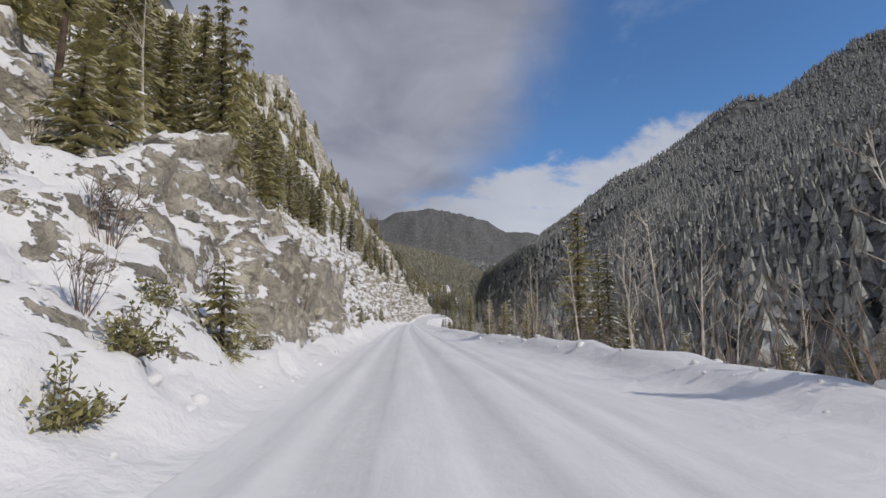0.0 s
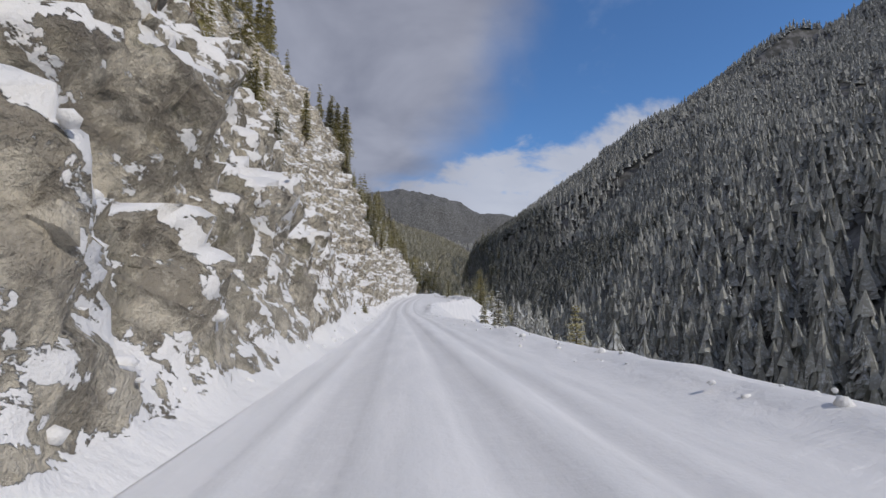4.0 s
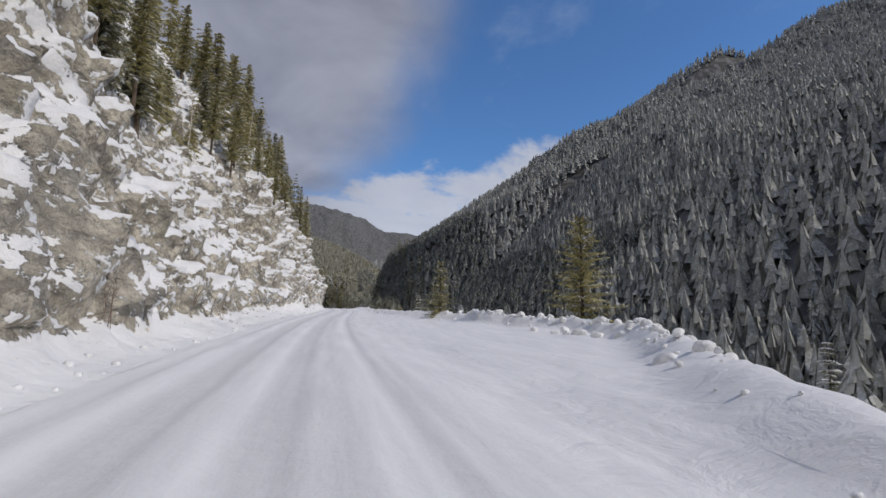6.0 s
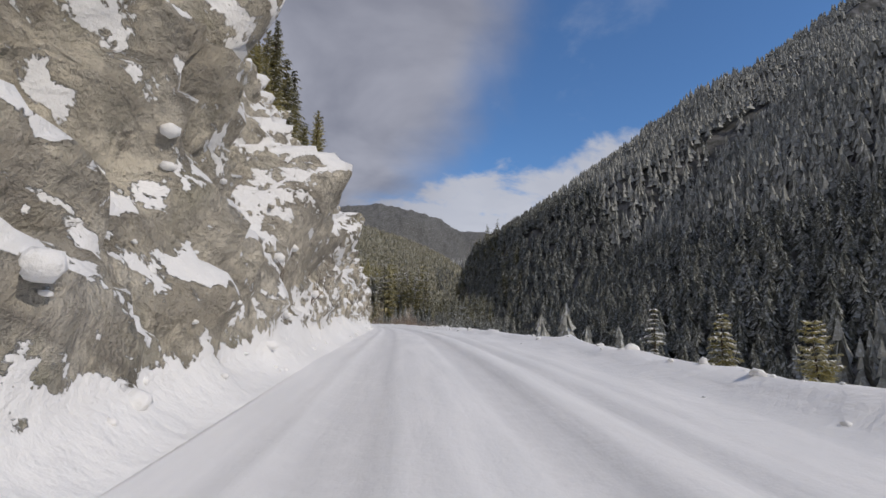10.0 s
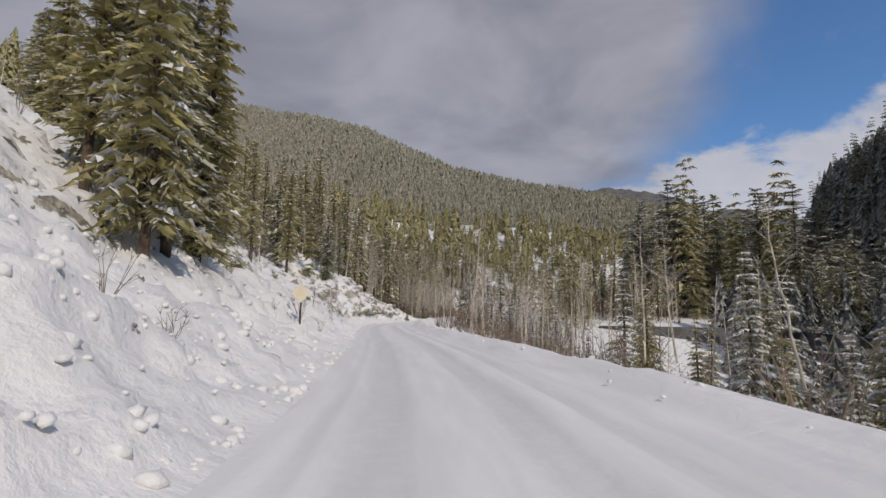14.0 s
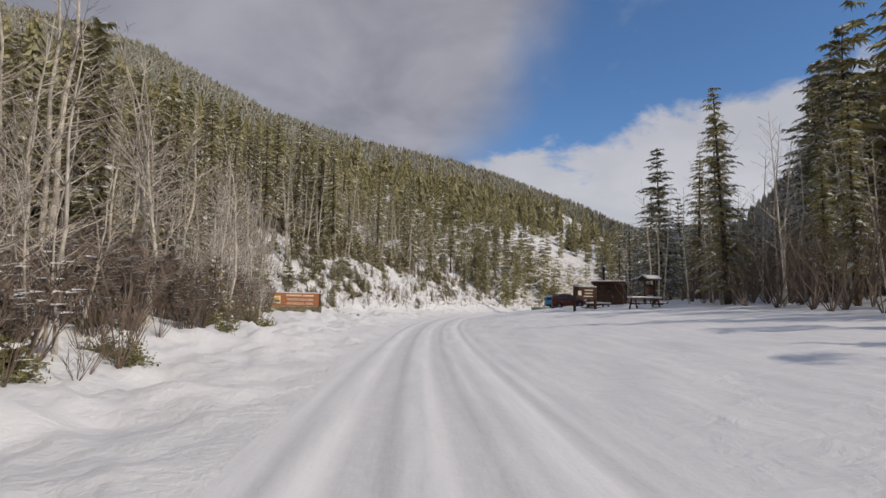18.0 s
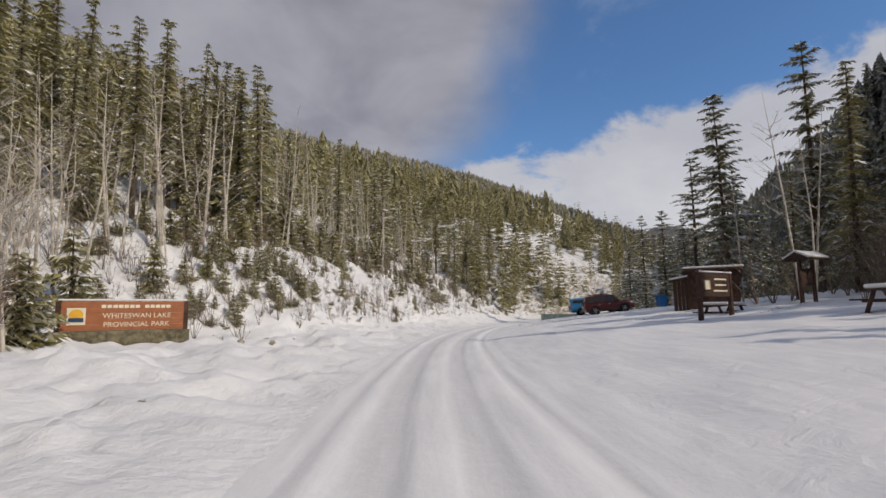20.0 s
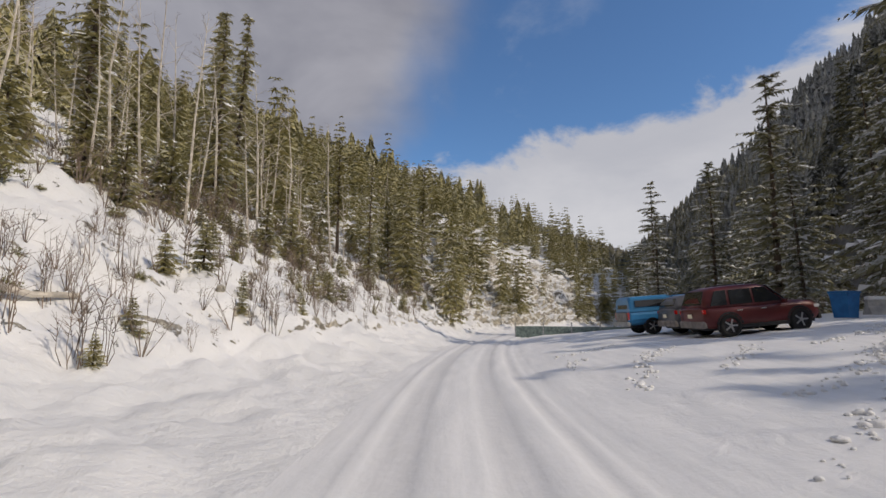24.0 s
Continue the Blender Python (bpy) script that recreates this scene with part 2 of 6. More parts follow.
SNOW, ROAD_MAT, ROCK = make_snow(), make_road(), make_rock()
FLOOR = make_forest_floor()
NEEDLE_GREEN = make_needles("needles_green", (0.13, 0.122, 0.052), (0.37, 0.33, 0.15), 0.3)
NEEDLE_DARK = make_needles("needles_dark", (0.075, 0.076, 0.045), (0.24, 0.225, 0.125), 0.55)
# frosted; the pale base also puts distance haze into the colour
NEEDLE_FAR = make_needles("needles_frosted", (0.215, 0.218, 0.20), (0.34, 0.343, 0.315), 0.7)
# darker copy of NEEDLE_FAR, shade of the nearer woods painted in
NEEDLE_LOW = make_needles("needles_shade_tint", (0.06, 0.064, 0.055), (0.17, 0.175, 0.15), 0.55)
# frosted too, with the hill's warm sunlight put into the needle colour
NEEDLE_HILL = make_needles("needles_sun_tint", (0.15, 0.145, 0.095), (0.32, 0.30, 0.21), 0.9)
BARK = plain("bark", (0.10, 0.075, 0.055), 0.95, var=0.5, scale=4, bumpy=0.6)
BIRCH = plain("birch_bark", (0.55, 0.50, 0.43), 0.8, var=0.35, scale=3, bumpy=0.4)
TWIG = plain("brown_twigs", (0.20, 0.155, 0.122), 0.9, var=0.4, scale=2, bumpy=0)

# ---- the road's line and the shape of the valley ----
# the road climbs between two level stretches
GRADE = [(-100, -4.1), (186, -4.1), (193, -4.0), (200, -3.75), (208, -3.42), (278, -0.46), (286, -0.18), (294, -0.04), (302, 0.0), (900, 0.0)]


def grade(y):
    """Height of the road's line above its level at the car park."""
    return np.interp(y, [k[0] for k in GRADE], [k[1] for k in GRADE])


LINE = [(2.6, -70), (0.6, -20), (0, 0), (-2.7, 36), (-5, 70), (-7, 105), (-7.6, 140), (-8.6, 177), (-9.4, 200), (-9.2, 222), (-8.2, 240), (-6.8, 254),
        (-5.6, 270), (-4.9, 300), (-5.4, 328), (-6.5, 346), (-6.9, 365), (-7.6, 384), (-11, 401), (-17, 418), (-23.4, 432), (-31, 446.5), (-38, 461.5), (-42.6, 477),
        (-45, 491), (-46.3, 508), (-46.9, 525), (-46.5, 541), (-44.6, 557), (-40, 575), (-32.5, 594), (-21, 613), (-1, 631), (30, 643), (90, 652)]


def spline(pts, step):
    pts = [np.array(p, float) for p in pts]
    out = []
    for i in range(1, len(pts) - 2):
        p0, p1, p2, p3 = pts[i - 1 : i + 3]
        n = max(2, int(np.linalg.norm(p2 - p1) / step))
        for k in range(n):
            t = k / n
            out.append(0.5 * (2 * p1 + (p2 - p0) * t + (2 * p0 - 5 * p1 + 4 * p2 - p3) * t * t + (3 * p1 - p0 - 3 * p2 + p3) * t**3))
    return np.array(out)


fine = spline(LINE, 0.2)
seg = np.linalg.norm(np.diff(fine, axis=0), axis=1)
arc = np.concatenate([[0], np.cumsum(seg)])
tang = np.gradient(fine, axis=0)
tang /= np.linalg.norm(tang, axis=1)[:, None]
S_MAX = arc[-1]


def at_s(s):
    """Place and right-hand normal of the road's line at s metres along it."""
    s = np.asarray(s, float)
    x, y = np.interp(s, arc, fine[:, 0]), np.interp(s, arc, fine[:, 1])
    tx, ty = np.interp(s, arc, tang[:, 0]), np.interp(s, arc, tang[:, 1])
    ln = np.hypot(tx, ty)
    return x, y, ty / ln, -tx / ln


def s_of_y(y):
    return float(np.interp(y, fine[:, 1], arc))


def _hash(ix, iy, iz):
    h = (ix * 374761393 + iy * 668265263 + iz * 2147483647 + 144665) & 0xFFFFFFFF
    h = ((h ^ (h >> 13)) * 1274126177) & 0xFFFFFFFF
    return ((h ^ (h >> 16)) & 0xFFFF) / 65535.0


def vnoise(x, y, z=0.0):
    """Value noise from -1 to 1."""
    x, y, z = np.broadcast_arrays(*(np.asarray(v, float) for v in (x, y, z)))
    i, j, k = (np.floor(v).astype(np.int64) for v in (x, y, z))
    f, g, h = x - i, y - j, z - k
    f, g, h = (v * v * (3 - 2 * v) for v in (f, g, h))
    r = 0
    for a in (0, 1):
        for b in (0, 1):
            for c in (0, 1):
                r = r + _hash(i + a, j + b, k + c) * (f if a else 1 - f) * (g if b else 1 - g) * (h if c else 1 - h)
    return r * 2 - 1


def fbm(x, y, z=0.0, octaves=4, gain=0.5):
    r, amp, frq = 0, 1.0, 1.0
    for o in range(octaves):
        r = r + amp * vnoise(x * frq + 17.3 * o, y * frq - 9.1 * o, np.asarray(z) * frq + 4.7 * o)
        amp, frq = amp * gain, frq * 2.03
    return r


# Left side, along y of the road: base offset, bank height, first slope, its height, second slope, rockiness below, rockiness above
LEFT = [(-70, -3.0, 0.6, 40, 8, 40, 0.5, 0.3), (5, -2.6, 0.6, 40, 6, 42, 0.35, 0.25), (8.5, -2.6, 0.6, 42, 6, 40, 0.5, 0.3), (11, -2.6, 0.6, 45, 5.5, 38, 1.6, 0.4), (21, -2.6, 0.6, 45, 5, 38, 1.4, 0.4), (27, -2.6, 0.7, 44, 7, 40, 0.6, 0.3), (34, -2.6, 0.7, 42, 7, 42, 0.3, 0.25), (45, -2.4, 0.6, 43, 8, 45, 0.22, 0.3), (70, -2.4, 0.6, 50, 9, 48, 0.55, 0.4),
        (120, -2.2, 0.5, 58, 14, 48, 0.95, 0.5), (137, -2.0, 0.3, 60, 10, 52, 1.0, 0.6), (141, -1.75, 0.15, 64, 10, 54, 1.15, 0.6), (147, -1.8, 0.15, 62, 10, 54, 1.1, 0.6), (151, -2.1, 0.5, 58, 10, 52, 0.9, 0.5), (158, -2.3, 0.7, 58, 12, 52, 1.0, 0.5), (175, -3.6, 1.1, 46, 8, 55, 0.42, 0.6), (186, -3.4, 1.0, 50, 9, 60, 0.7, 1.1), (193, -3.0, 0.9, 62, 13, 62, 1.25, 1.4),
        (202, -2.4, 0.6, 72, 22, 52, 1.7, 1.5), (211, -2.4, 0.6, 72, 21, 52, 1.6, 1.3), (216, -2.7, 0.5, 66, 16, 50, 1.1, 0.6), (225, -3.0, 0.5, 60, 13, 46, 0.8, 0.5), (236, -3.6, 0.4, 58, 12, 44, 0.62, 0.5), (243, -3.4, 0.6, 60, 13, 44, 0.95, 0.5), (247, -3.2, 0.8, 66, 14, 45, 1.2, 0.6), (252, -2.8, 0.8, 64, 15, 45, 0.95, 0.5), (262, -2.3, 0.7, 63, 15, 46, 0.9, 0.6), (270, -2.2, 0.6, 67, 16, 47, 1.3, 0.8),
        (280, -2.2, 0.5, 64, 15, 47, 1.1, 0.6), (310, -2.4, 0.6, 62, 15, 46, 0.95, 0.5), (331, -2.4, 0.6, 62, 14, 45, 1.2, 0.5), (343, -2.4, 0.7, 61, 13, 44, 1.15, 0.4), (350, -2.4, 0.7, 60, 13, 44, 0.95, 0.4), (362, -2.4, 0.8, 58, 13, 44, 1.0, 0.4), (374, -2.4, 0.8, 58, 13, 44, 0.7, 0.4), (386, -2.5, 0.8, 56, 13, 44, 0.36, 0.3),
        (402, -2.8, 0.7, 51, 11, 42, 0.25, 0.2), (420, -2.8, 0.6, 37, 9, 36, 0.16, 0.1), (445, -3.0, 0.6, 32, 8, 32, 0.08, 0.1), (462, -4.0, 0.6, 38, 5, 30, 0.4, 0.1), (470, -3.4, 0.5, 58, 4, 28, 0.85, 0.2), (480, -4.2, 0.6, 46, 4, 28, 0.75, 0.2),
        (490, -5.2, 0.5, 34, 3, 24, 0.5, 0.15), (503, -6.0, 0.5, 16, 2, 14, 0.1, 0.1), (528, -8.0, 0.4, 12, 2, 14, 0.05, 0.05), (538, -11.5, 0.35, 14, 2, 14, 0.05, 0.05), (547, -11.5, 0.4, 20, 3, 18, 0.1, 0.05), (553, -7.4, 0.5, 32, 4.5, 22, 0.15, 0.05), (562, -6.2, 0.5, 37, 5.5, 26, 0.2, 0.1),
        (580, -5.0, 0.7, 34, 5, 26, 0.2, 0.2), (605, -4.5, 0.6, 32, 6, 26, 0.3, 0.3), (616, -4.5, 0.6, 44, 13, 24, 0.8, 0.3), (626, -4.5, 0.6, 44, 15, 24, 0.85, 0.3), (640, -4.5, 0.6, 32, 8, 24, 0.3, 0.2), (700, -4.5, 0.6, 26, 6, 22, 0.3, 0.2)]
# height at which the trees of the left slope begin
TREE_Z = [(-70, 6), (10, 4.6), (24, 5.2), (40, 11), (70, 12), (110, 10), (140, 9), (160, 10), (175, 9), (190, 14), (200, 19), (216, 13), (225, 9.5), (236, 8.5), (255, 9.5), (272, 11), (285, 10.5), (310, 10.5), (345, 13), (365, 12), (385, 9), (400, 8),
          (415, 4.5), (440, 3.5), (462, 4), (476, 5), (490, 3), (505, 1.2), (550, 3.0), (565, 4.5), (578, 2.0), (600, 1.2), (700, 1)]
# Right side: edge of the flat, berm height, fall beyond it (degrees), rise of the flat at its edge
RIGHT = [(-70, 5.0, 0.4, 14, 0.1), (10, 5.0, 0.38, 14, 0.1), (30, 4.2, 0.3, 32, 0.05), (60, 3.8, 0.25, 36, 0.0), (120, 4.0, 0.2, 36, 0.0), (145, 3.9, 0.2, 36, 0), (172, 3.6, 0.1, 36, 0.0), (186, 3.5, 0.1, 36, 0.0), (192, 3.8, 0.4, 36, 0.05), (200, 4.3, 0.4, 36, 0.05),
         (212, 4.8, 0.4, 36, 0.0), (219, 8.6, 0.55, 36, 0.0), (224, 11.2, 0.62, 34, 0.0), (229, 11.5, 0.62, 34, 0.0), (240, 8.5, 0.55, 34, 0.05), (252, 5.0, 0.3, 34, 0.05), (270, 4.2, 0.25, 36, 0), (345, 3.9, 0.18, 32, 0), (384, 4.4, 0.25, 20, 0.05), (405, 4.2, 0.25, 22, 0.05),
         (420, 3.7, 0.2, 24, 0), (445, 3.4, 0.3, 18, 0.05), (458, 3.7, 0.45, 16, 0.1), (470, 4.2, 0.6, 14, 0.1), (486, 4.6, 0.68, 12, 0.1), (498, 7.0, 0.6, 8, 0.3), (512, 11, 0.6, 1, 0.9), (528, 22, 0.3, 1, 1.8), (560, 30, 0.2, 1, 2.65), (590, 30, 0.2, 2, 2.6),
         (612, 16, 0.4, 8, 0.4), (640, 6, 0.4, 20, 0), (700, 5, 0.4, 25, 0)]
LA, RA = np.array(LEFT, float), np.array(RIGHT, float)


def key(tab, y, i):
    return np.interp(y, tab[:, 0], tab[:, i])


def left_profile(s, u):
    """Points of the left side: u runs outwards from the road's edge along the slope. Gives d, z and rockiness."""
    y = np.interp(s, arc, fine[:, 1])
    edge = -1.5 + 0.0 * u
    base, bh = key(LA, y, 1), key(LA, y, 2)
    a1, h1, a2 = np.radians(key(LA, y, 3)), key(LA, y, 4), np.radians(key(LA, y, 5))
    w = edge - base  # the bank's width
    L1 = h1 / np.sin(a1)
    k = np.clip(u / w, 0, 1)
    d, z = edge - np.minimum(u, w), bh * k**1.6
    u1 = np.clip(u - w, 0, L1)
    d, z = d - u1 * np.cos(a1), z + u1 * np.sin(a1)
    u2 = np.clip(u - w - L1, 0, None)
    d, z = d - u2 * np.cos(a2), z + u2 * np.sin(a2)
    mixr = np.clip((u - w - L1) / 4 + 0.5, 0, 1)
    rock = key(LA, y, 6) * (1 - mixr) + key(LA, y, 7) * mixr
    rock = rock * np.clip((u - 0.75 * w) / (0.35 * w), 0, 1)
    return d, z + grade(y), rock


def grid_mesh(name, verts, nu, nv, mat, smooth_faces=True, attrs=None):
    me = bpy.data.meshes.new(name)
    idx = np.arange(nu * nv).reshape(nu, nv)
    q = np.stack([idx[:-1, :-1], idx[1:, :-1], idx[1:, 1:], idx[:-1, 1:]], -1).reshape(-1, 4)
    me.vertices.add(nu * nv)
    me.vertices.foreach_set("co", np.ascontiguousarray(verts, dtype=np.float32).ravel())
    me.loops.add(q.size)
    me.loops.foreach_set("vertex_index", q.astype(np.int32).ravel())
    me.polygons.add(len(q))
    me.polygons.foreach_set("loop_start", np.arange(0, q.size, 4, dtype=np.int32))
    me.polygons.foreach_set("use_smooth", np.full(len(q), smooth_faces))
    for k, v in (attrs or {}).items():
        a = me.attributes.new(k, "FLOAT", "POINT")
        a.data.foreach_set("value", np.ascontiguousarray(v, dtype=np.float32).ravel())
    me.update()
    me.validate()
    me.materials.append(mat)
    return new(name, me)


def road_z(s, d):
    """Height of the packed road and the flat beside it."""
    y = np.interp(s, arc, fine[:, 1])
    edge, berm, fall, rise = (key(RA, y, i) for i in (1, 2, 3, 4))
    edge = edge + 0.12 * fbm(s * 0.05, 3.3, 0, 2) + 0.06 * fbm(s * 0.8, 8.0, 0, 2)
    flat = rise * np.clip((d - 2.2) / np.clip(edge - 2.2, 1, 26), 0, 1) ** 0.8
    b = berm * (0.85 + 0.10 * fbm(s * 0.25, 5.0, 0, 2) + 0.14 * fbm(s * 1.3, 5.0, 0, 2)) * np.exp(-(((d - edge + 0.5) / 0.55) ** 2))
    over = np.clip(d - edge, 0, None)
    down = -np.tan(np.radians(fall)) * np.clip(over - 0.3, 0, None)
    z = grade(y) + flat + b + np.maximum(down, -26)
    ruts = 0
    for r, wd, dp in ((-0.50, 0.30, 1.0), (0.72, 0.26, 0.9), (1.72, 0.13, 0.7), (-1.15, 0.10, 0.4), (2.1, 0.07, 0.3)):
        ruts = ruts + dp * np.exp(-(((d - r - 0.10 * np.sin(s * 0.04 + 3 * r)) / wd) ** 8))
    on = np.clip(1 - (np.abs(d - 0.3) - 2.0) / 0.5, 0, 1)
    ridge = np.exp(-(((d - 1.28 - 0.10 * np.sin(s * 0.04 + 4)) / 0.20) ** 2)) + 0.8 * np.exp(-(((d + 0.93) / 0.14) ** 2)) + 0.6 * np.exp(-(((d - 0.12) / 0.22) ** 2))
    z = z + (0.045 * ridge * (0.7 + 0.5 * vnoise(s * 0.5, d * 2.0, 7.0)) - 0.045 * ruts) * on
    rough = np.clip((np.abs(d - 0.3) - 1.6) / 1.5, 0.12, 1)
    z = z + 0.06 * rough * fbm(s * 0.55, d * 0.9, 0, 2)
    chunk = np.exp(-(((d - edge + 0.7) / 0.7) ** 2))
    z = z + 0.10 * chunk * np.maximum(0, vnoise(s * 2.1, d * 2.4, 2.0)) * 1.3
    return z, ruts * on


def left_surface(s, u, with_hold=False):
    """World place of the left slope with its relief, and rockiness."""
    d, z, rock = left_profile(s, u)
    e = 0.05
    d2, z2, _ = left_profile(s, u + e)
    nd_, nz_ = (z2 - z) / e, -(d2 - d) / e  # outward normal in the plane across the road
    x, y, nx, ny = at_s(s)
    px, py = x + nx * d, y + ny * d
    away = np.clip(u / 2.5, 0, 1)
    big = fbm(px * 0.13, py * 0.13, z * 0.16, 4)
    # leaning beds and joints give ledges and faces
    bed = (z * 0.9 + py * 0.46 + 1.7 * fbm(px * 0.16, py * 0.16, z * 0.2, 3)) * 0.62
    step = np.abs((bed % 1.0) - 0.5) * 2
    joint = np.abs(((py * 0.36 - z * 0.22 + 1.6 * vnoise(px * 0.2, py * 0.2, z * 0.2)) % 1.0) - 0.5) * 2
    blocks = vnoise(px * 0.7, py * 0.7, z * 0.8) + 0.5 * vnoise(px * 1.7, py * 1.7, z * 1.9)
    across, along = z * 0.89 + py * 0.46, py * 0.89 - z * 0.46
    f1 = vnoise(px * 0.85, along * 0.38, across * 0.85) * 2.2 + 0.5 * vnoise(px * 1.6, along * 1.0, across * 1.9)
    facet = (np.floor(f1 * 2) + np.clip((f1 * 2 % 1) * 1.8 - 0.8, 0, 1)) / 2
    f2 = vnoise(px * 1.7 + 9, along * 0.9, across * 1.9) * 2.5 + 0.6 * vnoise(px * 3.3, along * 2.2, across * 3.5)
    chip = (np.floor(f2 * 2) + np.clip((f2 * 2 % 1) * 2.0 - 1.0, 0, 1)) / 2
    r = np.minimum(rock, 0.88) * away
    cracks = np.minimum(np.abs(vnoise(px * 0.9, py * 0.9, z * 0.55)), 0.18) * 1.6
    fr = bed % 1.0
    ledge = np.where(fr < 0.72, fr / 0.72, (1 - fr) / 0.28) * (0.55 + 0.45 * vnoise(px * 0.35, py * 0.35, z * 0.6))
    small = (z * 2.1 + py * 0.95 + 1.7 * vnoise(px * 0.5, py * 0.5, z * 0.6)) % 1.0
    small = np.where(small < 0.7, small / 0.7, (1 - small) / 0.3) * np.clip(0.4 + vnoise(px * 0.6, py * 0.6, z * 0.6), 0, 1)
    off = r * (0.55 * big + 0.34 * ledge + 0.26 * small + 0.42 * joint + 0.40 * facet + 0.34 * chip + 1.5 * cracks + 0.26 * fbm(px * 1.9, along * 1.5, across * 2.4, 4, 0.62))
    # how flat a face must be for snow to stay on it
    nz0 = nz_ / np.hypot(nd_, nz_)
    hold = np.abs(nz0) - 0.08 * np.clip((rock - 0.5) / 0.3, 0, 1) + 0.42 * (rock - 1.22) - 1.3 * np.clip(0.3 - rock, 0, 1)
    off = off + away * (1 - np.clip(rock, 0, 1)) * (0.35 * big + 0.22 * fbm(px * 0.8, py * 0.8, z * 0.8, 4) + 0.16 * np.maximum(0, vnoise(px * 2.3, py * 2.3, z * 2.3)))
    calm = np.interp(y, [480, 500], [1.0, 0.45])
    off = off + calm * np.clip(u / 0.6, 0, 1) * (1 - np.clip(r, 0, 1)) * (0.10 * vnoise(px * 1.3, py * 1.3, z) + 0.19 * np.maximum(0, vnoise(px * 2.6, py * 2.6, z * 2.6)) + 0.07 * vnoise(px * 4.1, py * 3.3, z * 4))
    px, py, z = px + nx * nd_ * off, py + ny * nd_ * off, z + nz_ * off
    return px, py, z, hold if with_hold else rock


def build_near():
    # road and right side
    s = np.arange(0, S_MAX, 0.75)
    d = np.concatenate([np.linspace(-1.55, 2.4, 44), np.linspace(2.55, 12, 50), np.linspace(12.6, 36, 30), np.linspace(38, 75, 14)])
    ss, dd = np.meshgrid(s, d, indexing="ij")
    x, y, nx, ny = at_s(ss)
    z, rut = road_z(ss, dd)
    v = np.stack([x + nx * dd, y + ny * dd, z], -1)
    road = grid_mesh("road", v, len(s), len(d), ROAD_MAT, True, {"across": dd, "along": ss, "rut": rut})
    tagged(road, "snow-covered mountain road with packed wheel tracks", "road", kind="structure")
    # left slope
    s = np.arange(0, S_MAX, 0.25)
    u = np.concatenate([np.arange(0, 10, 0.16), np.arange(10, 20, 0.28), np.arange(20, 34, 0.7), np.arange(34, 110, 3.0)])
    ss, uu = np.meshgrid(s, u, indexing="ij")
    px, py, z, hold = left_surface(ss, uu, True)
    v = np.stack([px, py, z], -1)
    o = grid_mesh("rock_slope", v, len(s), len(u), ROCK, True, {"rock": hold})
    tagged(o, "steep roadside cliff of grey rock with snow on its ledges", "cliff", kind="structure")


build_near()


def far_height(x, y):
    """The valley floor, the wooded mountain on the right, the hill ahead and the far range."""
    rx = np.interp(y, fine[:, 1], fine[:, 0])
    d = x - rx
    wob = 14 * fbm(x * 0.006, y * 0.006, 0, 4) + 4 * fbm(x * 0.03, y * 0.03, 1, 3)
    z = np.full_like(x, -27.0)
    top = 386 + 1.6 * wob - 0.15 * np.abs(x - 480)
    q = np.clip((y - 495) / 95, 0, 1)
    k_side = 0.358 + 0.272 * np.clip((y - 141) / 449, 0, 1) ** 1.8
    right = np.minimum(np.minimum(k_side * (x + 20), (0.84 + 2.0 * q) * (x - 30) - 27 + 17 * q) + wob * np.clip((x - 60) / 150, 0, 1), top)
    z = np.maximum(z, right - 1.5 * np.clip(y - 622 - 0.5 * wob, 0, None))
    # the next shoulder, lower and set back
    back = np.minimum(0.9 * (x - 70) + 0.7 * wob, 260)
    z = np.maximum(z, np.where(y > 590, back - 0.9 * np.clip(y - 770 - 0.6 * wob, 0, None), -30))
    # flat wooded ground beside the car park
    shelf = 0.4 - 0.10 * np.clip(x - 5, 0, None)
    z = np.maximum(z, np.where((y > 500) & (y < 640) & (d > 20), np.minimum(shelf, 0.4) - 0.8, -30))
    k = np.interp(y, LA[:, 0], np.tan(np.radians(LA[:, 5])))
    left = k * (-d - 40) + 14 + wob * np.clip((-d - 60) / 150, 0, 1)
    left = np.where(y > 490, np.minimum(left, 0.35 * (-d - 40) + 3), left)
    left = np.where(d < -60, left, -30)
    z = np.maximum(z, np.minimum(left, 230))
    crest = np.interp(x, [-700, -500, -404, -309, -257, -197, -141, -97, -45, 0, 60, 95, 140], [290, 275, 247, 217, 192, 165, 147, 133, 121, 109, 85, 62, 20]) + 0.35 * wob
    fall = (crest + 4) / 300.0
    front = crest - fall * np.clip(955 - y, 0, None) - 0.2 * np.clip(y - 970, 0, None)
    z = np.maximum(z, np.where(y > 655, front, -30))
    # low spurs and the far range
    far = 1050 * np.exp(-(((y - 3900) / 900) ** 2)) * (0.74 + 0.16 * fbm(x * 0.0011, 7.7, 0, 4) - 0.0001 * x) + 2 * wob
    z = np.maximum(z, far - 60)
    spur = (215 + 0.12 * np.clip(-x, -900, 400)) * np.exp(-(((y - 1900) / 420) ** 2)) + 1.2 * wob
    z = np.maximum(z, np.where(y > 1000, spur, -30))
    return z


